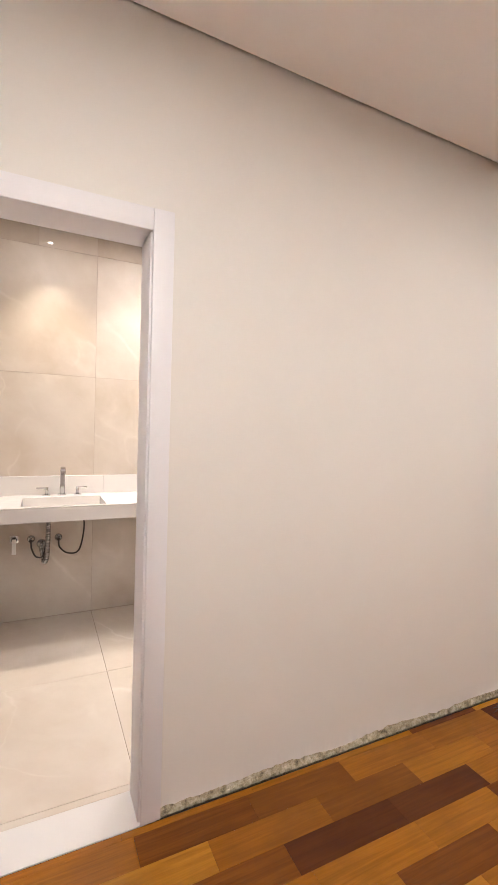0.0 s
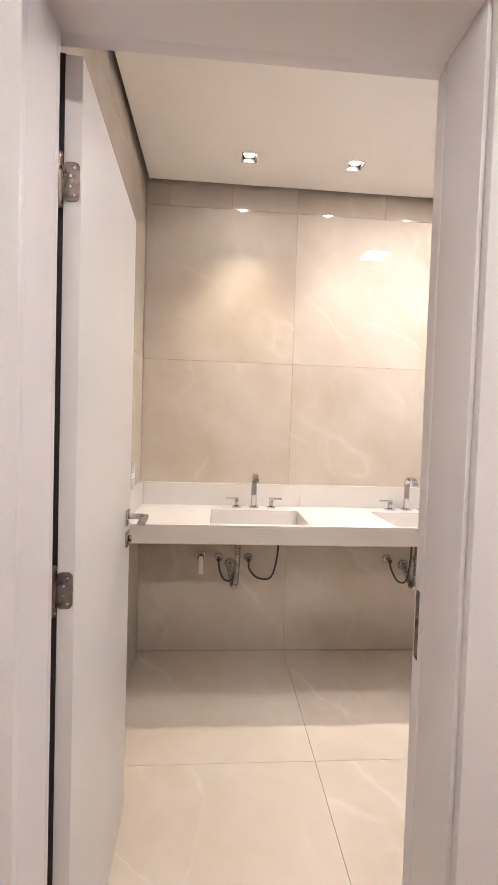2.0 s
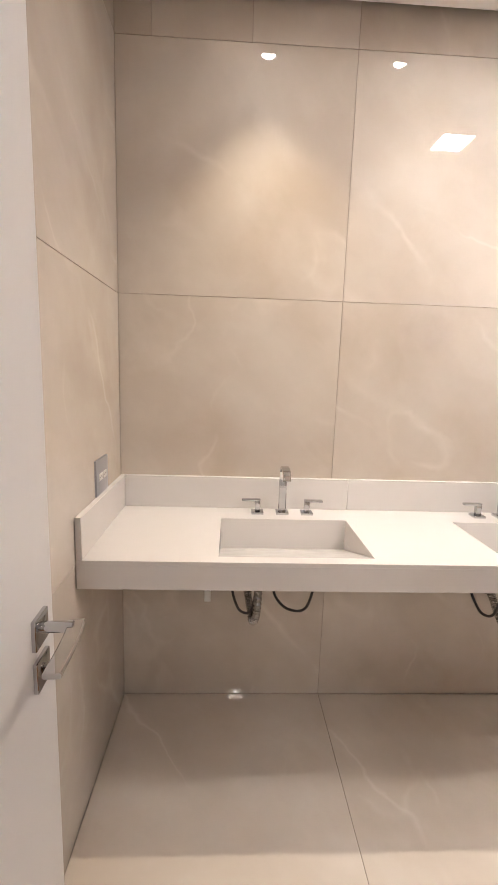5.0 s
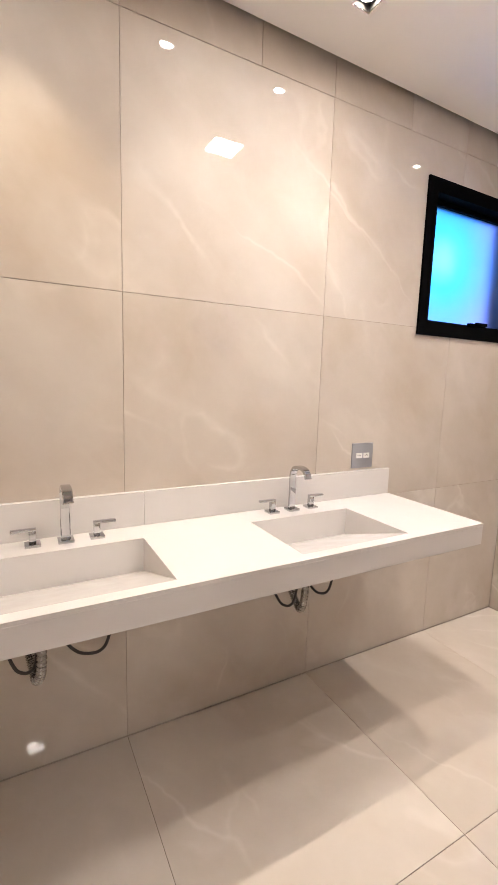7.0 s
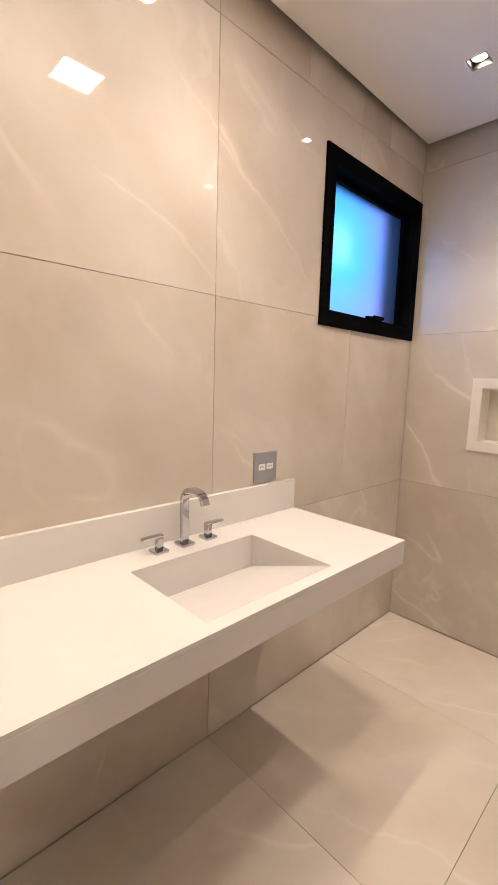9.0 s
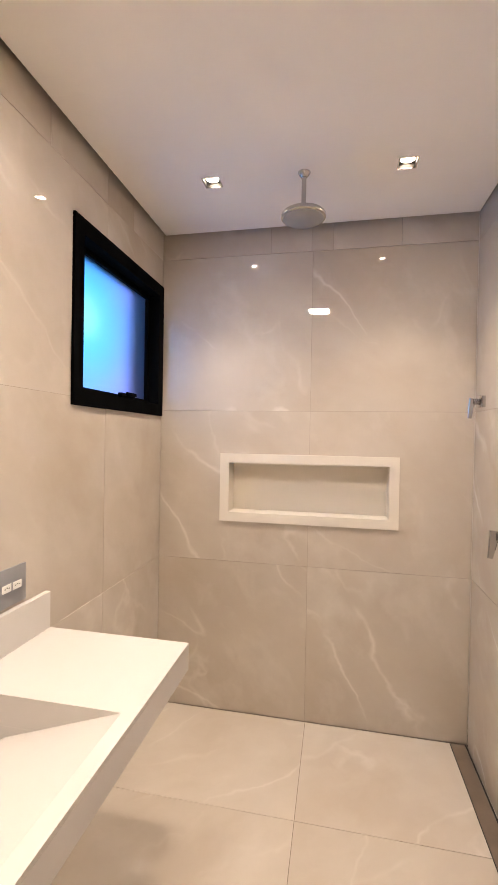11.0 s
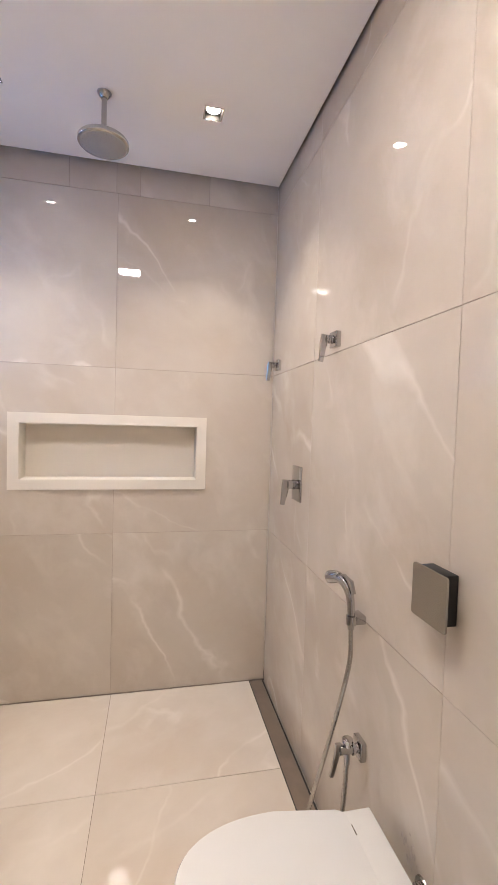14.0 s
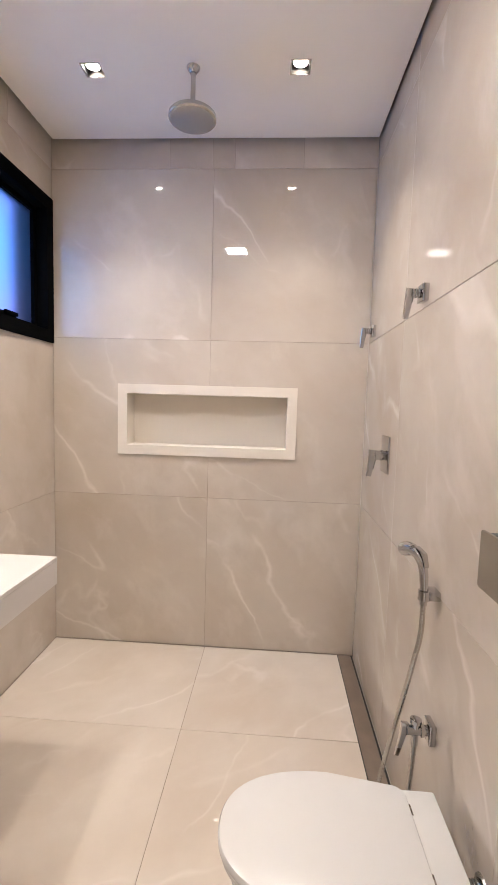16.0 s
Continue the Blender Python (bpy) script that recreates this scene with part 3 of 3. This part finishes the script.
def vanity():
    ob = thing("vanity_counter", (0.0, WY, CT), "long white quartz counter with two ramp basins, wall-hung", "vanity", "")
    o = Vector((0.0, WY, CT))
    y0, y1 = CF - o.y, 1.785 - o.y
    holes = [(s - SW, s + SW, SF - o.y, SB - o.y) for s in SINKS]
    part("countertop", slab(0.002, CR, y0, y1, -0.012, 0.0, holes), M_QUARTZ, ob, "", False)
    part("apron", box(0.002, CR, y0, y0 + 0.022, CB - CT, -0.0122, 0.0012, 1), M_QUARTZ, ob, "deep white front edge")
    part("apron", box(CR - 0.022, CR, y0 + 0.0222, y1, CB - CT, -0.0122, 0.0012, 1), M_QUARTZ, ob)
    part("underside", slab(0.002, CR - 0.0222, y0 + 0.0222, y1, CB - CT, CB - CT + 0.008, [(a + 0.001, b - 0.001, SB - 0.2 - o.y, SB + 0.012 - o.y) for a, b, c, d in holes]), M_QUARTZ, ob, "", False)
    for a, b in ((0.022, 0.9805), (0.9815, CR)):
        part("backsplash", box(a, b, y1 - 0.020, y1, 0.0003, 0.136, 0.0012, 1), M_QUARTZ, ob, "upright white backsplash")
    part("side_splash", box(0.002, 0.0215, y0, y1, 0.0003, 0.136, 0.0012, 1), M_QUARTZ, ob)
    for s in SINKS:
        bm = bmesh.new()
        f, b, z = SF - o.y + 0.0006, SB - o.y - 0.0006, SD - CT
        v = {}
        for side, x in (("l", s - SW + 0.0006), ("r", s + SW - 0.0006)):
            v[side + "ft"] = bm.verts.new((x, f, -0.0003))
            v[side + "bt"] = bm.verts.new((x, b, -0.0003))
            v[side + "bb"] = bm.verts.new((x, b, z))
            v[side + "bm"] = bm.verts.new((x, b - 0.014, z))
            v[side + "rb"] = bm.verts.new((x, b - 0.014, z + 0.006))
        bm.faces.new((v["lbt"], v["rbt"], v["rbb"], v["lbb"]))
        bm.faces.new((v["lbb"], v["rbb"], v["rbm"], v["lbm"]))
        bm.faces.new((v["lbm"], v["rbm"], v["rrb"], v["lrb"]))
        bm.faces.new((v["lrb"], v["rrb"], v["rft"], v["lft"]))
        bm.faces.new((v["lft"], v["lbt"], v["lbb"], v["lbm"], v["lrb"]))
        bm.faces.new((v["rft"], v["rrb"], v["rbm"], v["rbb"], v["rbt"]))
        bmesh.ops.recalc_face_normals(bm, faces=bm.faces[:])
        bmesh.ops.reverse_faces(bm, faces=bm.faces[:])
        part("basin", bm, M_QUARTZ, ob, "white basin with a sloping floor", False)


vanity()


def mixer_set(s):
    ob = thing("basin_tap", (s, 1.705, CT), "chrome three-hole basin tap with a curved flat spout", "tap", "basin taps")
    b = part("spout_base", box(-0.026, 0.026, -0.026, 0.026, 0, 0.011, 0.0015), M_CHROME, ob)
    line = [(0, 0.002, 0.011), (0, 0.002, 0.08), (0, 0.002, 0.155), (0, -0.003, 0.180), (0, -0.020, 0.199), (0, -0.044, 0.205), (0, -0.076, 0.203), (0, -0.100, 0.191), (0, -0.113, 0.166)]
    part("spout", sweep(curve(line, 6), rect(0.015, 0.032, 0.003), up=(1, 0, 0)), M_CHROME, ob, "ribbon-like curved spout")
    for side in (-1, 1):
        x = 0.104 * side
        h = part("handle_base", box(x - 0.025, x + 0.025, -0.025, 0.025, 0, 0.010, 0.0015), M_CHROME, ob)
        part("handle_stem", box(x - 0.011, x + 0.011, -0.011, 0.011, 0.010, 0.053, 0.0015), M_CHROME, h)
        part("handle_lever", box(min(x - 0.012 * side, x + 0.066 * side), max(x - 0.012 * side, x + 0.066 * side), -0.010, 0.010, 0.052, 0.061, 0.0015), M_CHROME, h, "flat lever")


for s in SINKS:
    mixer_set(s)


def rosette(bm, x, z, y0=0.0, r=0.027, out=0.014):
    return lathe([(0, out), (r * 0.45, out), (r * 0.8, out * 0.7), (r, 0.002), (r, 0)], 24, bm, pose(x, y0, z, 90))


def plumbing(s, drop, waste, supplies):
    """Flexible waste, its rosette, and two supply hoses with wall valves. Origin on the wall under the basin."""
    ob = thing("basin_plumbing", (s, WY, 0.60), "chrome flexible trap and dark braided hoses below a basin", "plumbing", "plumbing under basins")
    part("waste_rosette", rosette(None, waste, -0.045, 0, 0.034, 0.02), M_CHROME, ob)
    mid = (drop + waste) / 2
    path = curve([(drop, -0.145, 0.185), (drop, -0.145, 0.06), (drop - 0.006, -0.142, -0.10), (mid, -0.122, -0.148), (mid + (waste - drop) * 0.2, -0.09, -0.12), (waste, -0.05, -0.065), (waste, -0.016, -0.045)], 26)
    part("flexible_trap", sweep(path, ring(0.0165, 14), None, True, [1 + 0.13 * math.sin(k * 1.9) for k in range(len(path))]), M_SATIN, ob, "ribbed chrome flexible trap")
    part("collar", rod((drop, -0.145, 0.165), (drop, -0.145, 0.192), 0.022), M_CHROME, ob)
    for x, b, lo in supplies:
        v = part("wall_valve", rosette(None, x, -0.006), M_CHROME, ob)
        part("valve_body", rod((x, -0.012, -0.006), (x, -0.05, -0.006), 0.0105), M_CHROME, v)
        part("valve_knob", lathe([(0, 0.016), (0.012, 0.014), (0.013, 0), (0, 0)], 12, None, pose(x, -0.050, -0.006, 90)), M_HOSE, v)
        loop = [(x, -0.046, -0.010), (x + 0.006, -0.075, -0.06), (x + (b - x) * 0.35, -0.11, lo), (b - (b - x) * 0.20, -0.13, lo + 0.02), (b, -0.135, 0.08), (b - (b - x) * 0.06, -0.12, 0.222)]
        part("supply_hose", sweep(curve(loop, 14), ring(0.0058, 10)), M_HOSE, v, "dark braided supply hose")


plumbing(SINKS[0], -0.090, -0.130, ((-0.200, -0.095, -0.110), (-0.017, 0.150, -0.100)))
plumbing(SINKS[1], 0.054, 0.030, ((-0.078, 0.020, -0.115), (0.118, 0.225, -0.100)))


def washer_valve():
    ob = thing("wall_tap", (0.382, WY, 0.60), "small chrome stop tap with a white lever under the counter", "tap")
    part("plate", box(-0.026, 0.026, -0.010, 0, -0.026, 0.026, 0.002), M_CHROME, ob)
    part("body", rod((0, -0.008, 0.006), (0, -0.042, 0.006), 0.013), M_CHROME, ob)
    part("cap", rod((0, -0.040, 0.006), (0, -0.056, 0.006), 0.018), M_HOSE, ob, "dark cap")
    part("lever", sweep([(0, -0.058, 0.012), (0, -0.060, -0.095)], rect(0.026, 0.009, 0.002), None, True, [1.0, 1.05]), M_SOCKET, ob, "white flat lever")


washer_valve()


def socket_plate(m, label, category):
    ob = thing("socket_plate", m, label, category, "wall sockets")
    part("plate", box(-0.069, 0.069, -0.064, 0.064, 0, 0.008, 0.0015), M_PLATE, ob)
    for x in (-0.024, 0.024):
        k = part("module", box(x - 0.020, x + 0.020, -0.013, 0.013, 0.008, 0.0105, 0.001, 1), M_SOCKET, ob, "white socket insert")
        for dx in (-0.009, 0.0, 0.009):
            part("pin_hole", lathe([(0, 0.0004), (0.0022, 0.0004), (0.0022, 0)], 10, None, pose(x + dx, 0.003 * (dx == 0), 0.0105)), M_DARK, k)


socket_plate(NORTH @ pose(2.114, 1.132, 0), "grey wall plate with two white sockets above the backsplash", "socket")
socket_plate(WEST @ pose(1.495, 1.121, 0), "grey wall plate with two white sockets on the side wall", "socket")

# ---- shower ----
def niche():
    y0, y1, z0, z1 = NICHE
    ob = thing("shower_niche", (LX, (y0 + y1) / 2, z0), "long recessed shower niche framed in off-white stone", "niche")
    w, h, f = y1 - y0, z1 - z0, 0.054
    turn = frame_m((0, 0, 0), (0, -1, 0), (-1, 0, 0))
    o = w / 2
    part("frame", slab(-o, o, 0, h, -0.006, 0.013, [(f - o, o - f, f, h - f)], turn), M_NICHE, ob, "", False)
    part("lining", slab(0.032 - o, o - 0.032, 0.032, h - 0.032, -0.115, -0.0062, [(f - o - 0.0, o - f, f + 0.0, h - f)], turn), M_NICHE, ob, "", False)
    part("back_panel", slab(0.032 - o, o - 0.032, 0.032, h - 0.032, -0.125, -0.1152, (), turn), M_NICHE, ob, "", False)


niche()


def shower_head():
    ob = thing("rain_shower", (2.845, 0.893, CZ), "round chrome rain shower head on a ceiling arm", "shower head")
    part("flange", lathe([(0, -0.022), (0.014, -0.022), (0.020, -0.016), (0.029, -0.004), (0.029, 0)], 28), M_CHROME, ob)
    part("arm", rod((0, 0, -0.018), (0, 0, -0.165), 0.0105, 20), M_SATIN, ob)
    part("joint", lathe([(0, -0.158), (0.016, -0.158), (0.018, -0.172), (0.016, -0.184), (0, -0.184)], 24), M_CHROME, ob)
    d = part("disc", lathe([(0, -0.180), (0.060, -0.180), (0.096, -0.186), (0.101, -0.192), (0.101, -0.204), (0.097, -0.208), (0.092, -0.209), (0, -0.209)], 56), M_SATIN, ob, "thin round chrome disc")
    part("spray_face", lathe([(0, -0.2100), (0.091, -0.2100), (0.092, -0.2092)], 56), M_FACE, d, "grey spray face")
    bm = bmesh.new()
    for k in range(26):
        for j, r in enumerate((0.030, 0.044, 0.058, 0.071, 0.083)):
            a = 2 * math.pi * (k + 0.5 * (j % 2)) / 26
            if j < 2 and k % 2:
                continue
            lathe([(0, -0.2122), (0.0016, -0.2118), (0.0023, -0.2098)], 6, bm, Matrix.Translation((r * math.cos(a), r * math.sin(a), 0)))
    part("nozzles", bm, M_HOSE, d, "dark rubber nozzles")


shower_head()


def square_valve(x, z, label, size=0.058):
    """A square chrome plate on the wall with a drop lever."""
    ob = thing("shower_valve", (x, 0, z), label, "shower valve", "shower valves")
    h = size / 2
    part("plate", box(-h, h, 0, 0.022, -h, h, 0.002), M_CHROME, ob)
    part("hub", rod((0, 0.020, 0), (0, 0.050, 0), 0.012), M_CHROME, ob)
    for y in (0.026, 0.036, 0.046):
        part("hub_ring", lathe([(0.012, -0.003), (0.0155, -0.003), (0.0165, 0), (0.0155, 0.003), (0.012, 0.003)], 20, None, pose(0, y, 0, -90)), M_CHROME, ob)
    part("lever", sweep([(0.0, 0.054, 0.016), (0.0, 0.057, -0.010), (0.0, 0.066, -0.085)], rect(0.026, 0.009, 0.003), None, True, [1.1, 1.1, 0.72], (1, 0, 0)), M_CHROME, ob, "drop lever handle")


square_valve(2.462, 1.845, "square chrome shower valve with a drop lever")
square_valve(3.235, 1.845, "square chrome shower valve beside the corner")


def mixer_valve():
    ob = thing("shower_mixer", (2.865, 0, 1.247), "rectangular chrome shower mixer plate with a lever", "shower mixer")
    part("plate", box(-0.062, 0.062, 0, 0.009, -0.082, 0.082, 0.003), M_CHROME, ob)
    part("hub", rod((0, 0.008, -0.005), (0, 0.052, -0.005), 0.021, 24), M_CHROME, ob)
    part("hub_ring", rod((0, 0.020, -0.005), (0, 0.028, -0.005), 0.024, 24), M_CHROME, ob)
    part("lever", sweep([(0, 0.060, 0.018), (0, 0.062, -0.012), (0, 0.074, -0.10)], rect(0.034, 0.016, 0.004), None, True, [1.1, 1.1, 0.65], (1, 0, 0)), M_CHROME, ob, "tapered lever handle")


mixer_valve()


def bidet_spray():
    ob = thing("bidet_spray", (2.20, 0, 0.91), "chrome hand spray with a metal hose on its wall hook", "hand spray")
    part("hook", box(-0.042, 0.010, 0, 0.040, -0.014, 0.012, 0.003), M_CHROME, ob)
    part("hook_ring", rod((-0.030, 0.046, -0.014), (-0.030, 0.046, 0.014), 0.017, 20), M_CHROME, ob)
    neck = curve([(-0.030, 0.046, -0.030), (-0.028, 0.047, 0.030), (-0.016, 0.050, 0.082), (0.012, 0.059, 0.110), (0.045, 0.070, 0.112)], 8)
    part("handset", sweep(neck, ring(0.0125, 16), None, True, [0.85 + 0.5 * k / len(neck) for k in range(len(neck))]), M_CHROME, ob, "curved chrome handset")
    head = part("spray_head", sweep([(0.030, 0.064, 0.119), (0.044, 0.070, 0.114), (0.066, 0.080, 0.106), (0.071, 0.082, 0.104)], ring(0.021, 24), None, True, [0.72, 1.0, 1.05, 0.98]), M_CHROME, ob, "chrome spray head")
    part("spray_face", rod((0.0705, 0.0818, 0.1042), (0.0722, 0.0826, 0.1035), 0.0165, 20), M_FACE, head, "grey spray face")
    part("trigger", sweep([(0.010, 0.060, 0.132), (-0.030, 0.050, 0.122), (-0.050, 0.050, 0.090)], rect(0.012, 0.004), None), M_CHROME, ob)
    hose = curve([(-0.030, 0.046, -0.028), (-0.052, 0.056, -0.11), (-0.052, 0.072, -0.20), (-0.010, 0.085, -0.36), (0.028, 0.098, -0.50), (0.105, 0.10, -0.69), (0.125, 0.11, -0.80), (0.06, 0.11, -0.865), (-0.045, 0.09, -0.78), (-0.055, 0.065, -0.62), (-0.050, 0.052, -0.45)], 26)
    part("hose", sweep(hose, ring(0.0074, 10), None, True, [1 + 0.09 * math.sin(k * 2.1) for k in range(len(hose))]), M_SATIN, ob, "ribbed metal hose")


bidet_spray()


def angle_valve():
    ob = thing("angle_valve", (2.150, 0, 0.503), "chrome wall valve with a lever feeding the hand spray", "valve")
    part("plate", box(-0.028, 0.028, 0, 0.020, -0.030, 0.030, 0.003), M_CHROME, ob)
    part("body_ring", rod((0, 0.030, 0), (0, 0.038, 0), 0.019, 18), M_CHROME, ob)
    part("body", rod((0, 0.010, 0), (0, 0.078, 0), 0.0145, 18), M_CHROME, ob)
    part("outlet", rod((0, 0.052, 0.0), (0, 0.052, -0.046), 0.010, 16), M_CHROME, ob)
    part("cap", lathe([(0.012, 0), (0.012, 0.022), (0.017, 0.024), (0.017, 0.034), (0.010, 0.038), (0, 0.038)], 18, None, Matrix.Translation((0, 0.052, 0.0))), M_CHROME, ob)
    part("lever", sweep([(0, 0.084, 0.022), (0.0, 0.086, -0.01), (0.006, 0.100, -0.088)], rect(0.020, 0.010, 0.003), None, True, [1.1, 1.1, 0.7], (1, 0, 0)), M_CHROME, ob, "drop lever handle")


angle_valve()


def flush_plate():
    ob = thing("flush_plate", (1.800, 0, 1.135), "brushed square flush plate standing off its black box", "flush plate")
    part("box", box(-0.050, 0.040, 0, 0.046, -0.054, 0.062, 0.003), M_BOX, ob, "black plastic mounting box")
    part("cover", sweep([(-0.016, 0.0465, 0.005), (-0.016, 0.052, 0.005)], rounded(0.124, 0.124, 0.007)), M_SATIN, ob, "satin metal cover")


flush_plate()


def linear_drain():
    ob = thing("linear_drain", (2.80, 0.048, 0), "long narrow bronze-brown shower drain beside the wall", "drain")
    part("channel", box(-0.50, 0.570, -0.044, 0.042, -0.003, 0.0015), M_DARK, ob, "dark channel", False)
    part("cover", box(-0.495, 0.565, -0.034, 0.039, 0.0017, 0.005, 0.001, 1), M_DRAIN, ob, "bronze-brown cover strip")


linear_drain()

# ---- toilet ----
def outline(hw, back, front, n=40, heel=0.95):
    """A D-shaped outline, straight at the back, rounded at the front; y runs away from the wall."""
    pts = []
    mid = back + (front - back) * 0.42
    for k in range(n + 1):
        a = math.pi * k / n
        c, s = math.cos(a), math.sin(a)
        pts.append((hw * math.copysign(abs(c) ** 0.86, c), mid + (front - mid) * abs(s) ** 0.86))
    r = 0.035
    for k in range(1, 7):
        a = math.pi + math.pi / 2 * k / 7
        pts.append((-hw * heel + r + r * math.cos(a), back + r + r * math.sin(a)))
    for k in range(1, 7):
        a = 1.5 * math.pi + math.pi / 2 * k / 7
        pts.append((hw * heel - r + r * math.cos(a), back + r + r * math.sin(a)))
    return pts


def loft(sections, bm=None):
    made = bmesh.new()
    rings = [[made.verts.new((x, y, z)) for x, y in pts] for pts, z in sections]
    n = len(rings[0])
    for a, b in zip(rings, rings[1:]):
        for k in range(n):
            made.faces.new((a[k], a[(k + 1) % n], b[(k + 1) % n], b[k]))
    made.faces.new(rings[0][::-1])
    made.faces.new(rings[-1])
    bmesh.ops.recalc_face_normals(made, faces=made.faces[:])
    return joined(bm, made)


def toilet():
    ob = thing("toilet", (1.88, 0, 0), "white ceramic floor toilet with its lid closed", "toilet")
    part("bowl", loft([(outline(0.120, 0.10, 0.47), 0.0), (outline(0.122, 0.10, 0.48), 0.02), (outline(0.118, 0.10, 0.47), 0.12), (outline(0.135, 0.10, 0.51), 0.22), (outline(0.155, 0.10, 0.565), 0.32), (outline(0.166, 0.10, 0.588), 0.385), (outline(0.164, 0.10, 0.586), 0.392)]), M_CERAMIC, ob, "ceramic bowl")
    part("deck", box(-0.190, 0.148, 0.036, 0.132, 0.30, 0.424, 0.006, 3), M_CERAMIC, ob, "flat ceramic back deck")
    part("seat", loft([(outline(0.166, 0.134, 0.592, heel=0.85), 0.394), (outline(0.170, 0.134, 0.596, heel=0.85), 0.398), (outline(0.170, 0.134, 0.596, heel=0.85), 0.406), (outline(0.166, 0.134, 0.592, heel=0.85), 0.410)]), M_LID, ob, "white seat ring")
    part("lid", loft([(outline(0.168, 0.122, 0.596, heel=0.85), 0.413), (outline(0.174, 0.118, 0.602, heel=0.85), 0.417), (outline(0.175, 0.117, 0.603, heel=0.85), 0.428), (outline(0.171, 0.120, 0.599, heel=0.85), 0.4345), (outline(0.161, 0.128, 0.588, heel=0.85), 0.4370), (outline(0.09, 0.19, 0.48, heel=0.85), 0.4385)]), M_LID, ob, "closed white lid")
    # dark hinge pieces imitate the shade in the notches of the lid's back edge
    for x in (-0.085, 0.085):
        part("lid_hinge", rod((x - 0.014, 0.118, 0.422), (x + 0.014, 0.118, 0.422), 0.006, 14), M_STEEL, ob, "small dark hinge piece standing in for a shaded lid notch")
    pipe = curve([(-0.06, 0.002, 0.385), (-0.06, 0.022, 0.380), (-0.06, 0.040, 0.370)], 14)
    part("flush_pipe", sweep(pipe, ring(0.021, 20), None, True, [1 + 0.08 * math.sin(k * 1.8) for k in range(len(pipe))]), M_SATIN, ob, "ribbed flush pipe")
    part("pipe_rosette", lathe([(0.021, 0.006), (0.030, 0.005), (0.032, 0)], 24, None, pose(-0.06, 0.0, 0.385, -90)), M_SATIN, ob)


toilet()


def stain(x, z, w, h, count, seed):
    """Dark smears of sealant and dust on the tiles by the flush pipe."""
    r = random.Random(seed)
    bm = bmesh.new()
    for k in range(count):
        cx, cz, s = x + w * r.gauss(0, 0.35), z + h * r.gauss(0, 0.35), r.uniform(0.0012, 0.0050)
        lean, tall = r.uniform(-0.4, 0.4), r.uniform(1.0, 3.2)
        bm.faces.new([bm.verts.new((cx + s * math.cos(a) + lean * s * math.sin(a), 0.0016 + 0.00001 * k, cz + s * tall * math.sin(a))) for a in (q * 0.785 + r.uniform(-0.2, 0.2) for q in range(8))])
    return tagged(new("dirt_smear", mesh_of("dirt_smear", bm, M_DIRT)), "grey dust and sealant smears on the tiles behind the toilet", "dirt", "", "stuff")


M_DIRT = plain("grey_dust", (0.40, 0.35, 0.31), 0.9, vary=0.2, scale=60)
stain(1.872, 0.415, 0.050, 0.065, 30, 3)

# ---- tiles and boards, piece by piece ----
FLOOR_X = [0.0, 0.913, 1.825, 2.706, LX]
lay(floor, FLAT, FLOOR_X, [0.0, 0.872, WY], M_FLOOR)
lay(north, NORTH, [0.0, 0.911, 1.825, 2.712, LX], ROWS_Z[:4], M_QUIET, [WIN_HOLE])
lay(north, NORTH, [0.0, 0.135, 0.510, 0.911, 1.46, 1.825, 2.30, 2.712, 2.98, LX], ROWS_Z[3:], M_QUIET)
e = [0.0, WY - 0.876, WY]
lay(east, EAST, e, ROWS_Z[:4], M_TILE, [NICHE_HOLE])
lay(east, EAST, [0.0, WY - 1.12, WY - 0.885, WY - 0.763, WY - 0.393, WY], ROWS_Z[3:], M_TILE)
lay(south, SOUTH, [0.0, LX - 2.707, LX - 1.785, LX - 0.86, LX], ROWS_Z, M_TILE, [DOOR_HOLE])
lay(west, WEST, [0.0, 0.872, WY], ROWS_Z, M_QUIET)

rng = random.Random(7)
BOARD = {}
y = -0.2085
first = {0: [0.02, 0.86, 1.295, 1.74, 2.208, 2.66], 1: [0.02, 0.64, 1.092, 1.545, 1.995, 2.448], 2: [0.02, 0.40, 0.88, 1.33, 1.80, 2.25]}
row = 0
while y > HALL_Y0:
    y1 = max(HALL_Y0, y - (0.028 if row == 0 else 0.1175))
    xs = list(first.get(row - 1, [0.02, 0.02 + rng.choice((0.15, 0.25, 0.35, 0.45))]))
    while xs[-1] < HALL_X1 - 0.01:
        xs.append(min(HALL_X1, xs[-1] + 0.45 + rng.choice((0, 0.06, -0.05)) + (0.35 if row > 6 else 0)))
    for a, b in zip(xs, xs[1:]):
        key = (round(b - a, 3), round(y - y1, 4))
        if key not in BOARD:
            BOARD[key] = mesh_of("board", box(0.0004, key[0] - 0.0004, 0.0003, key[1] - 0.0003, -0.0028, 0.0, 0.0006, 1), M_WOOD)
        ob = new("board", BOARD[key])
        ob.parent = hall_floor
        ob.location = (a, y1, 0)
    y, row = y1, row + 1
